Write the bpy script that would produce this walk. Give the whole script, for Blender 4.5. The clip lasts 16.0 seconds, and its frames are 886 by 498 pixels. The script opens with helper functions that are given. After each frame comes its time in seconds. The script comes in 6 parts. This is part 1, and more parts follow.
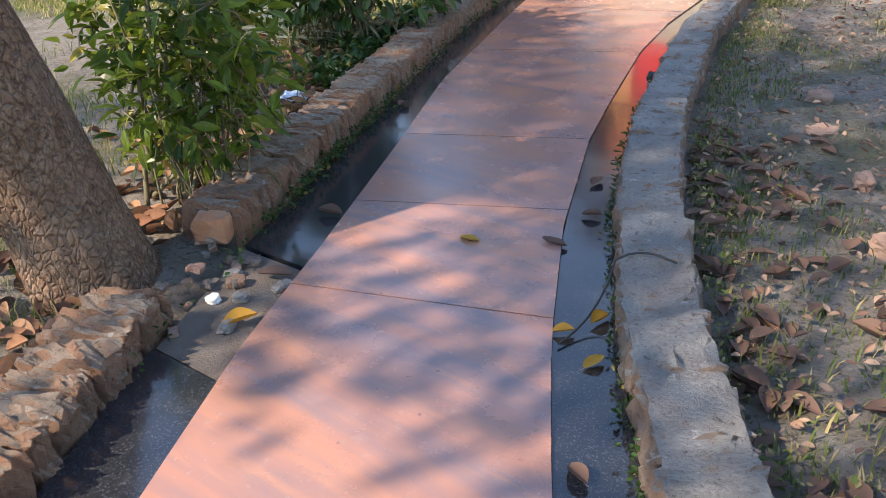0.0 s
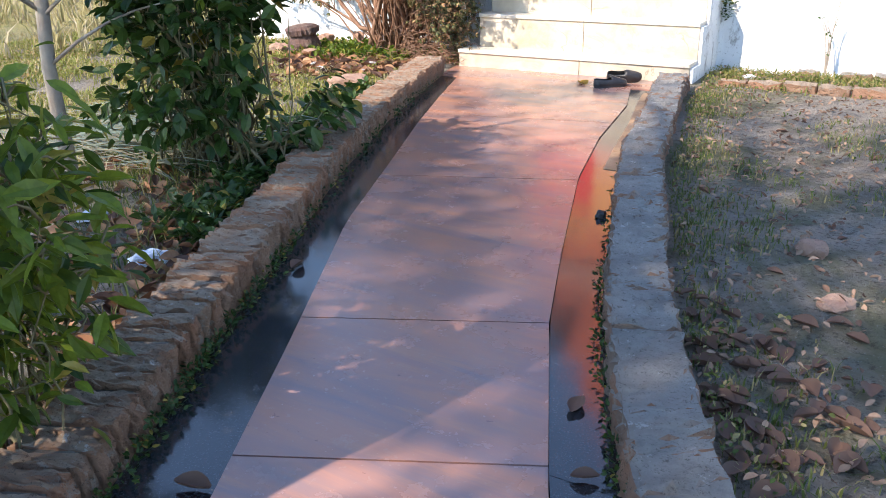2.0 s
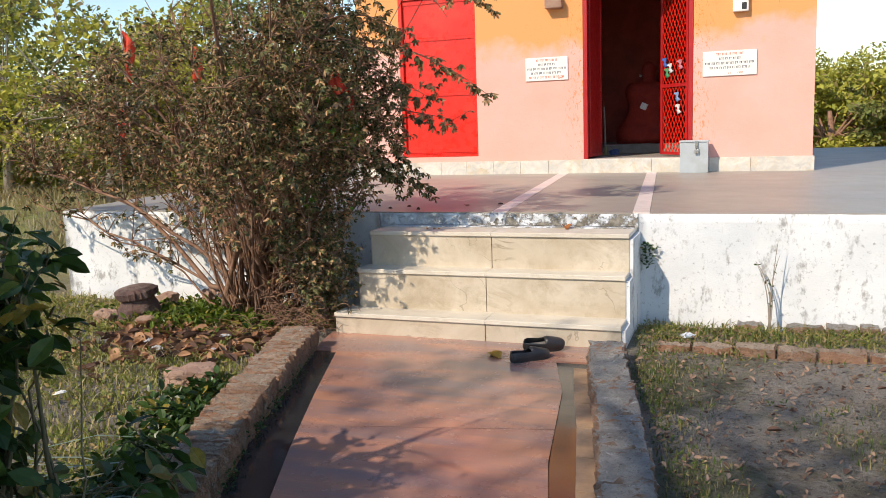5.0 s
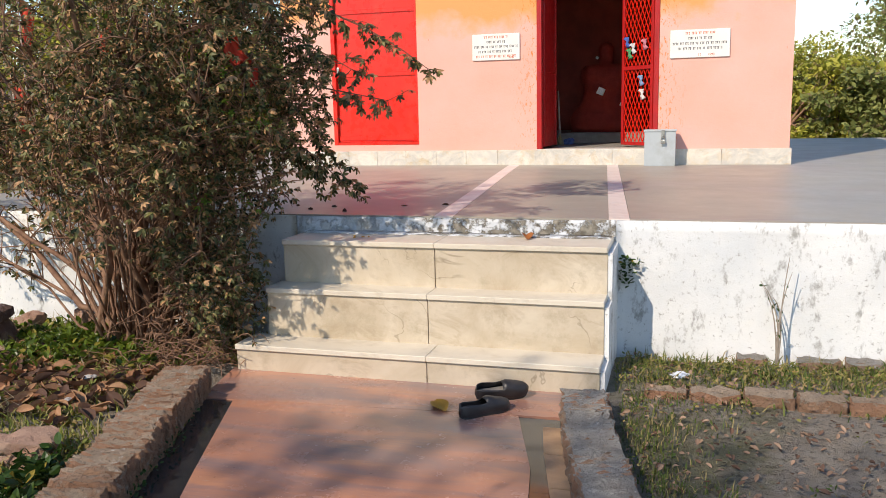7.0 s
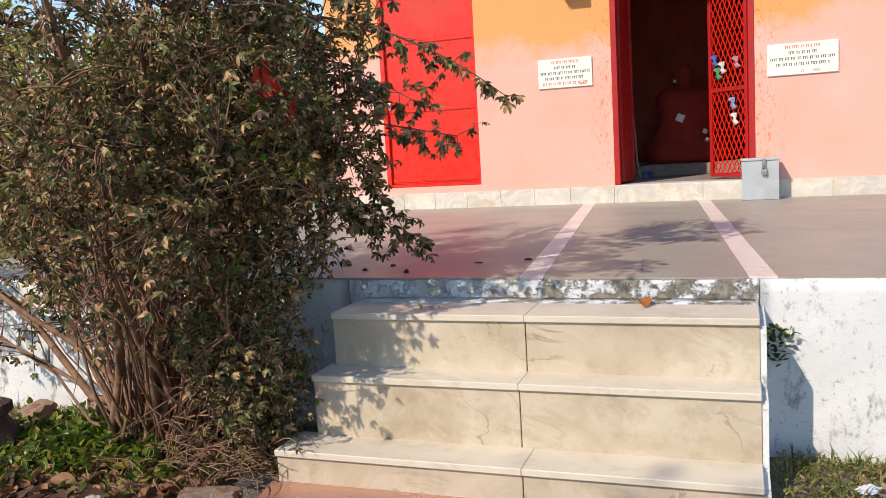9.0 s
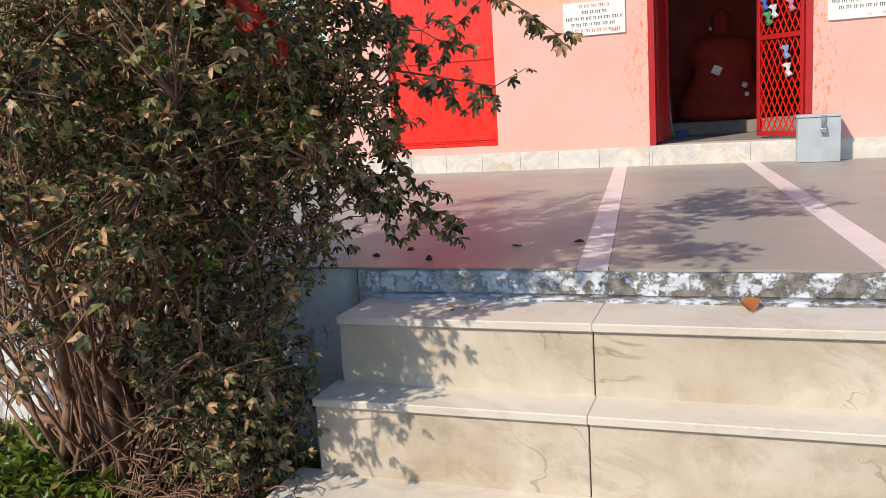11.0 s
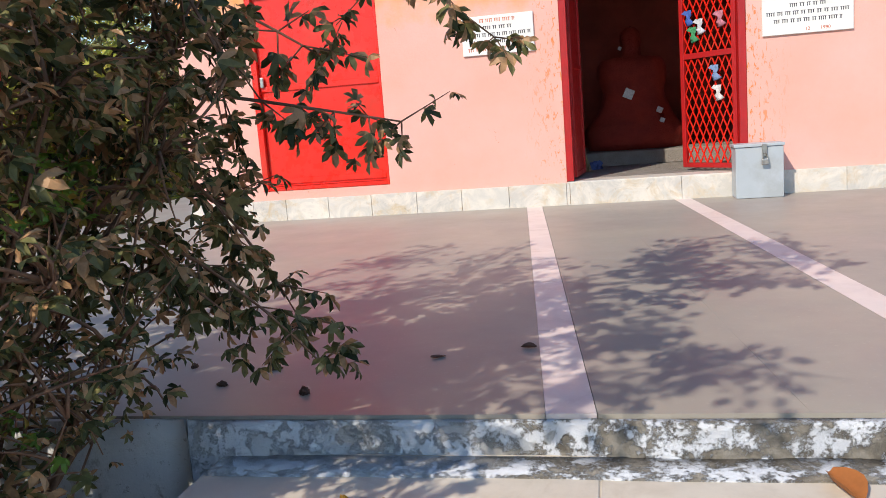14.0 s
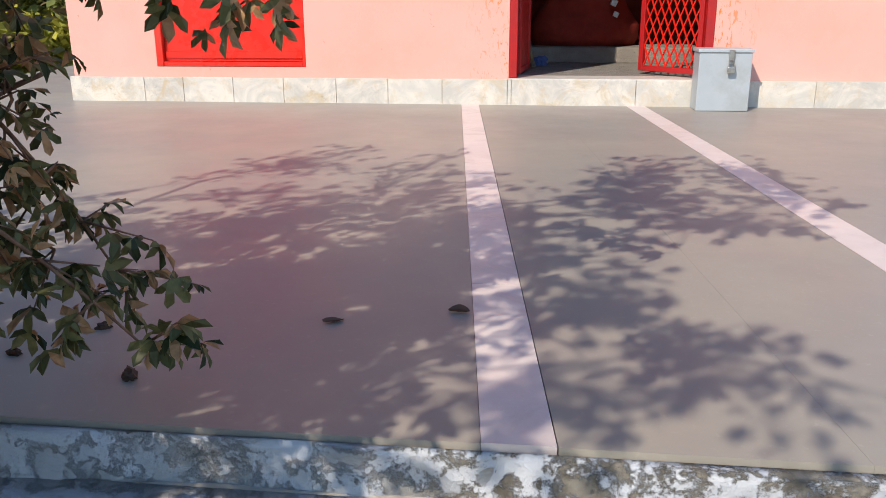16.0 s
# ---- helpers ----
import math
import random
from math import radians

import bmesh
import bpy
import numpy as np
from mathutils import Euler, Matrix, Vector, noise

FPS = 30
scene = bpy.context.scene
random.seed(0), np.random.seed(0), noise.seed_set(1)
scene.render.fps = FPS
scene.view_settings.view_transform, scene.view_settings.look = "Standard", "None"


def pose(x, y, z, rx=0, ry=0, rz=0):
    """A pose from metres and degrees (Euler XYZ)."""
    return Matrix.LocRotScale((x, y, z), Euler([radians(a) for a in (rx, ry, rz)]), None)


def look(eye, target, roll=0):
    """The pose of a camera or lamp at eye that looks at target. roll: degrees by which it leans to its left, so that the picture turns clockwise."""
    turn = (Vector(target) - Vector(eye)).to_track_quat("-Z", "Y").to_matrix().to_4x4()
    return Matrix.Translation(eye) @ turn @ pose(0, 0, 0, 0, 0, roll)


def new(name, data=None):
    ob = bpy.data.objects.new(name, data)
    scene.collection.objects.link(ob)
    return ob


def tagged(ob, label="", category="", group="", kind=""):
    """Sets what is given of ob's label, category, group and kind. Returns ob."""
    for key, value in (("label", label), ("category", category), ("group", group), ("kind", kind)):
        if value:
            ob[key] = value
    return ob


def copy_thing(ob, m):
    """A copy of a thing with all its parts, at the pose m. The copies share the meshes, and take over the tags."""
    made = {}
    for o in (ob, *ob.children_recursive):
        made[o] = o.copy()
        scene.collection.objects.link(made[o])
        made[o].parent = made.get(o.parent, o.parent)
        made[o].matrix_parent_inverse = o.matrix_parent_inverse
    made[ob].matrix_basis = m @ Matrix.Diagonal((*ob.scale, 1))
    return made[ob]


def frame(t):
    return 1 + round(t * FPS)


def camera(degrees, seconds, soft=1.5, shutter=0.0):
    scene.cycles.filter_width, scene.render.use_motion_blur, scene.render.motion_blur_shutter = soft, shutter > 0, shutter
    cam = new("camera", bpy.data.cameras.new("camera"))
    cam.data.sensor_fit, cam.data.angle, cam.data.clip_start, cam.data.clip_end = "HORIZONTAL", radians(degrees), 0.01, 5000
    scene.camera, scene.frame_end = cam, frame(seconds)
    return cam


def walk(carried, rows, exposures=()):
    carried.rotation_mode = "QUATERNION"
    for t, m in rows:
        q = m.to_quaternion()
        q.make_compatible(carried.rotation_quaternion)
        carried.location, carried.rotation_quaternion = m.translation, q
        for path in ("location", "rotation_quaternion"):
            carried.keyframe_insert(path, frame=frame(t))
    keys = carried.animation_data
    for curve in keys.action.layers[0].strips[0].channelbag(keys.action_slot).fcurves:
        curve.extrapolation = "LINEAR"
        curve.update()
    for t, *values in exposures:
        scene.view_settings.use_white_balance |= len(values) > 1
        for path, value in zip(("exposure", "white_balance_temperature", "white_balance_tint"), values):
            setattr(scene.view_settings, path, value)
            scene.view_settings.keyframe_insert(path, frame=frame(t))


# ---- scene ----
cam = camera(56.4, 16.0, soft=0.6)
PATH = [
    (0, (0.669, 0.999, 1.142), (-0.459, 2.387, 0.246), -2.9),
    (0.5, (0.466, 1.166, 1.124), (-0.588, 2.558, 0.15), -2.4),
    (1, (0.318, 1.337, 1.139), (-0.688, 2.77, 0.173), -2.7),
    (1.5, (0.178, 1.578, 1.121), (-0.793, 3.09, 0.243), -3.1),
    (2, (0.009, 1.749, 1.188), (-0.932, 3.345, 0.434), -1.2),
    (2.5, (-0.162, 1.968, 1.243), (-1.116, 3.63, 0.671), 0.1),
    (3, (-0.286, 2.117, 1.274), (-1.179, 3.838, 0.785), 0.3),
    (3.5, (-0.423, 2.332, 1.327), (-1.25, 4.11, 0.934), -0.4),
    (4, (-0.58, 2.572, 1.31), (-1.398, 4.365, 0.974), -0.8),
    (4.5, (-0.708, 2.747, 1.374), (-1.481, 4.563, 1.054), -1.2),
    (5, (-0.779, 2.992, 1.361), (-1.473, 4.844, 1.065), -2.0),
    (5.2, (-0.807, 3.105, 1.369), (-1.471, 4.969, 1.078), -1.7),
    (7.3, (-1.186, 4.201, 1.332), (-1.743, 6.093, 0.997), -1.3),
    (7.5, (-1.231, 4.274, 1.327), (-1.812, 6.161, 1.007), -1.4),
    (8, (-1.35, 4.485, 1.362), (-1.966, 6.369, 1.097), -1.3),
    (8.5, (-1.451, 4.706, 1.337), (-2.093, 6.585, 1.099), -2.5),
    (9, (-1.55, 4.955, 1.349), (-2.225, 6.822, 1.106), -3.4),
    (9.2, (-1.607, 5.043, 1.337), (-2.294, 6.906, 1.097), -3.5),
    (11.3, (-2.02, 5.799, 1.343), (-2.682, 7.655, 0.996), -3.6),
    (11.5, (-2.062, 5.861, 1.355), (-2.701, 7.726, 1.017), -3.8),
    (12, (-2.146, 6.013, 1.397), (-2.682, 7.912, 1.075), -3.2),
    (12.5, (-2.183, 6.262, 1.366), (-2.636, 8.188, 1.076), -4.2),
    (13, (-2.22, 6.475, 1.382), (-2.628, 8.413, 1.106), -5.0),
    (13.5, (-2.288, 6.69, 1.358), (-2.699, 8.628, 1.081), -4.7),
    (14, (-2.338, 6.837, 1.39), (-2.741, 8.773, 1.089), -4.4),
    (14.5, (-2.354, 7.026, 1.354), (-2.755, 8.953, 1.002), -4.4),
    (15, (-2.344, 7.21, 1.39), (-2.698, 9.142, 1.01), -3.9),
    (15.5, (-2.377, 7.352, 1.372), (-2.71, 9.276, 0.94), -3.1),
    (16, (-2.426, 7.504, 1.359), (-2.653, 9.408, 0.789), -0.2),
]
EXPOSURES = [(0.0, 1.58, 7500, 16), (1.5, 1.68, 7150, 15), (2.5, 1.45, 6950, 15), (3.0, 1.18, 7000, 15), (3.5, 0.84, 7050, 14), (5.0, 0.6, 7400, 13), (9.0, 0.52, 7300, 14), (12.5, 0.52, 6750, 13), (16.0, 0.52, 6800, 12)]
walk(cam, [(t, look(eye, target, roll)) for t, eye, target, roll in PATH], EXPOSURES)

# ---- daylight ----
SUN_WAY = Vector((0.454 * math.cos(radians(40)), 0.891 * math.cos(radians(40)), -math.sin(radians(40)))).normalized()
world = bpy.data.worlds.new("sky")
world.use_nodes = True
scene.world = world
wn = world.node_tree
sky = wn.nodes.new("ShaderNodeTexSky")
sky.sky_type = "NISHITA"
sky.sun_disc = False
sky.sun_elevation = radians(40)
sky.sun_rotation = radians(207)
sky.dust_density = 0.05
sky.air_density = 1.2
sky.ozone_density = 5.0
sky.altitude = 200
wn.links.new(sky.outputs[0], wn.nodes["Background"].inputs[0])
wn.nodes["Background"].inputs[1].default_value = 0.14
sun_data = bpy.data.lights.new("sun", "SUN")
sun_data.energy = 3.1
sun_data.angle = radians(0.55)
sun_data.color = (1.0, 0.93, 0.82)
sun_lamp = new("sun", sun_data)
sun_lamp.matrix_world = look(Vector((0, 0, 20)) - SUN_WAY * 20, (0, 0, 20))


# ---- materials ----
class Nodes:
    """A small wrapper to wire one node material."""

    def __init__(self, name):
        self.mat = bpy.data.materials.new(name)
        self.mat.use_nodes = True
        self.tree = self.mat.node_tree
        self.bsdf = self.tree.nodes["Principled BSDF"]
        self.coord = self.tree.nodes.new("ShaderNodeNewGeometry").outputs["Position"]

    def link(self, a, b):
        self.tree.links.new(a, b)

    def mapped(self, scale, rot=(0, 0, 0)):
        n = self.tree.nodes.new("ShaderNodeMapping")
        n.inputs["Scale"].default_value = scale
        n.inputs["Rotation"].default_value = rot
        self.link(self.coord, n.inputs["Vector"])
        return n.outputs[0]

    def noise(self, scale, detail=6, rough=0.6, vec=None, distort=0.0):
        n = self.tree.nodes.new("ShaderNodeTexNoise")
        n.inputs["Scale"].default_value = scale
        n.inputs["Detail"].default_value = detail
        n.inputs["Roughness"].default_value = rough
        n.inputs["Distortion"].default_value = distort
        self.link(vec or self.coord, n.inputs["Vector"])
        return n.outputs[0]

    def voronoi(self, scale, feature="F1", vec=None):
        n = self.tree.nodes.new("ShaderNodeTexVoronoi")
        n.feature = feature
        n.inputs["Scale"].default_value = scale
        self.link(vec or self.coord, n.inputs["Vector"])
        return n.outputs["Distance"]

    def ramp(self, fac, lo, hi, a=0.0, b=1.0):
        n = self.tree.nodes.new("ShaderNodeMapRange")
        n.inputs["From Min"].default_value = lo
        n.inputs["From Max"].default_value = hi
        n.inputs["To Min"].default_value = a
        n.inputs["To Max"].default_value = b
        self.link(fac, n.inputs["Value"])
        return n.outputs[0]

    def math(self, op, a, b):
        n = self.tree.nodes.new("ShaderNodeMath")
        n.operation = op
        for i, v in enumerate((a, b)):
            if isinstance(v, (int, float)):
                n.inputs[i].default_value = v
            else:
                self.link(v, n.inputs[i])
        return n.outputs[0]

    def mix(self, fac, a, b):
        n = self.tree.nodes.new("ShaderNodeMix")
        n.data_type = "RGBA"
        if isinstance(fac, (int, float)):
            n.inputs[0].default_value = fac
        else:
            self.link(fac, n.inputs[0])
        for i, v in ((6, a), (7, b)):
            if isinstance(v, tuple):
                n.inputs[i].default_value = (*v, 1)
            else:
                self.link(v, n.inputs[i])
        return n.outputs[2]

    def axis(self, which):
        n = self.tree.nodes.new("ShaderNodeSeparateXYZ")
        self.link(self.coord, n.inputs[0])
        return n.outputs[which]

    def random(self):
        return self.tree.nodes.new("ShaderNodeObjectInfo").outputs["Random"]

    def island(self):
        return self.tree.nodes.new("ShaderNodeNewGeometry").outputs["Random Per Island"]

    def bump(self, height, distance, strength=1.0):
        n = self.tree.nodes.new("ShaderNodeBump")
        n.inputs["Distance"].default_value = distance
        n.inputs["Strength"].default_value = strength
        self.link(height, n.inputs["Height"])
        self.link(n.outputs[0], self.bsdf.inputs["Normal"])

    def done(self, color, rough=0.7, spec=0.5, metal=0.0):
        if isinstance(color, tuple):
            self.bsdf.inputs["Base Color"].default_value = (*color, 1)
        else:
            self.link(color, self.bsdf.inputs["Base Color"])
        if isinstance(rough, (int, float)):
            self.bsdf.inputs["Roughness"].default_value = rough
        else:
            self.link(rough, self.bsdf.inputs["Roughness"])
        self.bsdf.inputs["Specular IOR Level"].default_value = spec
        self.bsdf.inputs["Metallic"].default_value = metal
        return self.mat


def surf(name, a, b, scale=6.0, rough=0.75, bump=0.002, c=None, metal=0.0, spec=0.5, by_object=0.0, fine=8.0):
    """A surface of two tones that mix by noise, with stains of a third and a fine relief."""
    n = Nodes(name)
    col = n.mix(n.ramp(n.noise(scale), 0.35, 0.65), a, b)
    if c:
        col = n.mix(n.ramp(n.noise(scale * 0.35, 8, 0.7), 0.52, 0.62, 0, 0.8), col, c)
    if by_object:
        dark = tuple(v * 0.55 for v in a)
        col = n.mix(n.ramp(n.random(), 0, 1, 0, by_object), col, dark)
    n.bump(n.noise(scale * fine, 8, 0.7), bump)
    return n.done(col, n.ramp(n.noise(scale * 2), 0.3, 0.7, max(0.03, rough - 0.08), min(1, rough + 0.08)), spec, metal)


def leaf_material(name, a, b, dead, share, rough=0.45, through_light=0.3):
    """Leaves: each of its own tone, a share of them withered, a little light passing through."""
    n = Nodes(name)
    isl = n.island()
    col = n.mix(isl, a, b)
    wn_ = n.tree.nodes.new("ShaderNodeTexWhiteNoise")
    wn_.noise_dimensions = "1D"
    n.link(isl, wn_.inputs["W"])
    col = n.mix(n.math("LESS_THAN", wn_.outputs["Value"], share), col, dead)
    col = n.mix(n.ramp(n.noise(60, 3), 0.4, 0.7, 0, 0.35), col, tuple(v * 0.6 for v in a))
    n.done(col, rough, 0.3)
    tr = n.tree.nodes.new("ShaderNodeBsdfTranslucent")
    n.link(col, tr.inputs["Color"])
    ms = n.tree.nodes.new("ShaderNodeMixShader")
    ms.inputs[0].default_value = through_light
    n.link(n.bsdf.outputs[0], ms.inputs[1])
    n.link(tr.outputs[0], ms.inputs[2])
    n.link(ms.outputs[0], n.tree.nodes["Material Output"].inputs["Surface"])
    return n.mat


def soil_material():
    n = Nodes("soil")
    col = n.mix(n.ramp(n.noise(1.1, 8, 0.65), 0.4, 0.62), (0.33, 0.285, 0.235), (0.21, 0.175, 0.13))
    col = n.mix(n.ramp(n.noise(9, 8, 0.75), 0.45, 0.7), col, (0.33, 0.305, 0.27))
    col = n.mix(n.ramp(n.noise(0.7, 6, 0.7, distort=0.5), 0.5, 0.58, 0, 0.6), col, (0.09, 0.105, 0.035))
    far = n.ramp(n.math("ADD", n.axis(1), n.math("MULTIPLY", n.axis(0), -0.9)), 13.5, 17, 0, 1)
    col = n.mix(far, col, n.mix(n.ramp(n.noise(0.5, 8), 0.4, 0.6), (0.42, 0.34, 0.15), (0.26, 0.27, 0.09)))
    col = n.mix(n.ramp(n.noise(38, 9, 0.8), 0.52, 0.6, 0, 0.75), col, (0.075, 0.062, 0.048))
    col = n.mix(n.ramp(n.noise(55, 6, 0.75), 0.6, 0.66, 0, 0.7), col, (0.36, 0.335, 0.30))
    n.bump(n.math("ADD", n.noise(14, 10, 0.78), n.math("MULTIPLY", n.noise(60, 6, 0.7), 0.5)), 0.045)
    return n.done(col, 0.95, 0.2)


def red_stone_material():
    n = Nodes("red_stone")
    band = n.noise(1.5, 7, 0.6, n.mapped((0.8, 4.2, 1), (0, 0, 0.35)), 0.7)
    col = n.mix(n.ramp(band, 0.36, 0.64), (0.45, 0.205, 0.13), (0.25, 0.165, 0.155))
    col = n.mix(n.ramp(n.noise(2.6, 7, 0.65, n.mapped((0.7, 5.0, 1), (0, 0, 0.35)), 0.4), 0.55, 0.66, 0, 0.6), col, (0.50, 0.235, 0.135))
    col = n.mix(n.ramp(n.noise(5, 9, 0.8), 0.6, 0.68, 0, 0.35), col, (0.46, 0.36, 0.30))
    col = n.mix(n.ramp(n.noise(45, 4), 0.62, 0.75, 0, 0.5), col, (0.45, 0.33, 0.28))
    col = n.mix(n.ramp(n.noise(30, 3), 0.70, 0.73, 0, 0.7), col, (0.13, 0.075, 0.06))
    col = n.mix(n.ramp(n.random(), 0, 1, 0, 0.3), col, (0.28, 0.165, 0.15))
    n.bump(n.noise(5, 4, 0.5), 0.0016)
    return n.done(col, n.ramp(n.noise(3, 6, 0.7), 0.3, 0.7, 0.16, 0.34), 0.75)


def granite_material():
    n = Nodes("dark_granite")
    col = n.mix(n.ramp(n.noise(160, 3), 0.5, 0.7), (0.018, 0.02, 0.024), (0.06, 0.06, 0.065))
    dust = n.ramp(n.noise(4, 8, 0.7), 0.6, 0.75, 0, 0.4)
    col = n.mix(dust, col, (0.16, 0.13, 0.10))
    n.bump(n.noise(4, 2, 0.4), 0.0012)
    return n.done(col, n.ramp(dust, 0, 0.5, 0.11, 0.4), 1.0)


def marble_material(name, a, b, vein, dirt, dirt_amount=0.5, cracks=0.0):
    n = Nodes(name)
    col = n.mix(n.ramp(n.noise(2.2, 8, 0.65, distort=1.2), 0.35, 0.68), a, b)
    v = n.noise(1.7, 7, 0.6, n.mapped((1, 1, 1.6), (0.4, 0.5, 0.6)), 2.2)
    line = n.math("ABSOLUTE", n.math("SUBTRACT", v, 0.5), 0)
    broken = n.ramp(n.noise(3.1, 5, 0.6), 0.46, 0.56)
    col = n.mix(n.math("MULTIPLY", n.ramp(line, 0.0, 0.05, 0.35, 0.0), broken), col, vein)
    fine = n.noise(1.5, 5, 0.55, n.mapped((1, 1, 1.3), (0.1, 0.9, 0.2)), 0.5)
    crack = n.ramp(n.math("ABSOLUTE", n.math("SUBTRACT", fine, 0.5), 0), 0.0, 0.006, cracks, 0.0)
    col = n.mix(n.math("MULTIPLY", crack, n.ramp(n.noise(1.9, 4, 0.6), 0.48, 0.53)), col, tuple(v * 0.45 for v in vein))
    col = n.mix(n.ramp(n.noise(5, 10, 0.75), 0.52, 0.72, 0, dirt_amount), col, dirt)
    col = n.mix(n.ramp(n.random(), 0, 1, 0, 0.22), col, b)
    n.bump(n.noise(30, 6), 0.0008)
    return n.done(col, n.ramp(n.noise(6), 0.3, 0.7, 0.3, 0.55), 0.5)


def whitewash_material():
    n = Nodes("whitewash")
    col = n.mix(n.ramp(n.noise(3, 8), 0.3, 0.7), (0.74, 0.74, 0.735), (0.62, 0.64, 0.655))
    blotch = n.ramp(n.noise(7, 10, 0.75, n.mapped((1, 1, 0.55))), 0.54, 0.62, 0, 0.75)
    col = n.mix(blotch, col, (0.24, 0.23, 0.215))
    col = n.mix(n.ramp(n.noise(28, 8, 0.8), 0.575, 0.63, 0, 0.7), col, (0.25, 0.24, 0.22))
    n.bump(n.math("ADD", n.noise(12, 9, 0.7), n.math("MULTIPLY", n.noise(70, 4), 0.3)), 0.005)
    return n.done(col, 0.9, 0.3)


def worn_whitewash_material():
    n = Nodes("worn_whitewash")
    flake = n.ramp(n.noise(11, 12, 0.8), 0.48, 0.53)
    side = n.ramp(n.math("ADD", n.axis(0), n.math("MULTIPLY", n.noise(2.5), 0.8)), -2.45, -2.1, 0.3, 1.0)
    col = n.mix(n.math("MULTIPLY", flake, side), (0.72, 0.74, 0.77), n.mix(n.ramp(n.noise(30, 6), 0.4, 0.6), (0.17, 0.15, 0.12), (0.33, 0.30, 0.25)))
    n.bump(n.math("ADD", n.noise(18, 9, 0.75), n.math("MULTIPLY", flake, -0.3)), 0.014)
    return n.done(col, 0.92, 0.3)


def facade_material():
    n = Nodes("pink_limewash")
    col = n.mix(n.ramp(n.noise(1.3, 8), 0.35, 0.65), (0.80, 0.44, 0.375), (0.77, 0.39, 0.31))
    edge = n.math("ADD", n.axis(2), n.math("MULTIPLY", n.noise(1.6, 5), 0.9))
    col = n.mix(n.ramp(edge, 2.62, 2.80), col, (0.78, 0.34, 0.13))
    col = n.mix(n.ramp(n.noise(16, 9, 0.75, n.mapped((1, 1, 0.5), (0, 0.6, 0))), 0.665, 0.69, 0, 0.7), col, (0.46, 0.18, 0.09))
    near = n.ramp(n.math("ABSOLUTE", n.math("ADD", n.axis(0), 2.02), 0), 0.64, 0.92, 1.0, 0.0)
    smear = n.math("MULTIPLY", near, n.ramp(n.noise(24, 9, 0.7, n.mapped((1.6, 1, 0.6), (0, -0.6, 0)), 0.8), 0.56, 0.60, 0, 0.95))
    col = n.mix(smear, col, (0.75, 0.20, 0.03))
    col = n.mix(n.ramp(edge, 3.6, 3.9), col, (0.58, 0.15, 0.08))
    n.bump(n.math("ADD", n.noise(8, 8), n.math("MULTIPLY", n.noise(60, 5), 0.25)), 0.006)
    return n.done(col, 0.88, 0.3)


def plate_floor_material():
    n = Nodes("grey_polished_stone")
    col = n.mix(n.ramp(n.noise(1.2, 8), 0.35, 0.65), (0.36, 0.325, 0.265), (0.31, 0.285, 0.25))
    col = n.mix(n.ramp(n.noise(0.8, 4), 0.5, 0.6, 0, 0.35), col, (0.30, 0.24, 0.22))
    col = n.mix(n.ramp(n.noise(70, 4), 0.6, 0.75, 0, 0.4), col, (0.42, 0.38, 0.33))
    n.bump(n.noise(3, 3, 0.5), 0.001)
    return n.done(col, n.ramp(n.noise(2.5, 7, 0.7), 0.3, 0.7, 0.34, 0.5), 0.22)


def bark_material():
    n = Nodes("bark")
    vec = n.mapped((1, 1, 0.65))
    wob = n.tree.nodes.new("ShaderNodeVectorMath")
    wob.operation = "MULTIPLY_ADD"
    big = n.tree.nodes.new("ShaderNodeTexNoise")
    big.inputs["Scale"].default_value = 30
    n.link(vec, big.inputs["Vector"])
    n.link(big.outputs["Color"], wob.inputs[0])
    wob.inputs[1].default_value = (0.03, 0.03, 0.03)
    n.link(vec, wob.inputs[2])
    v = n.voronoi(46, "DISTANCE_TO_EDGE", wob.outputs[0])
    plate = n.noise(24, 9, 0.78, vec)
    col = n.mix(n.ramp(plate, 0.38, 0.62), (0.27, 0.145, 0.085), (0.48, 0.32, 0.215))
    col = n.mix(n.ramp(v, 0.0, 0.09, 0.45, 0.0), col, (0.10, 0.062, 0.045))
    col = n.mix(n.ramp(n.noise(60, 6, 0.75), 0.52, 0.58, 0, 0.7), col, (0.12, 0.075, 0.055))
    col = n.mix(n.ramp(n.noise(4, 5), 0.5, 0.65, 0, 0.5), col, (0.36, 0.24, 0.17))
    n.bump(n.math("ADD", n.math("MULTIPLY", n.ramp(v, 0, 0.2), 0.6), plate), 0.05)
    return n.done(col, 0.92, 0.2)


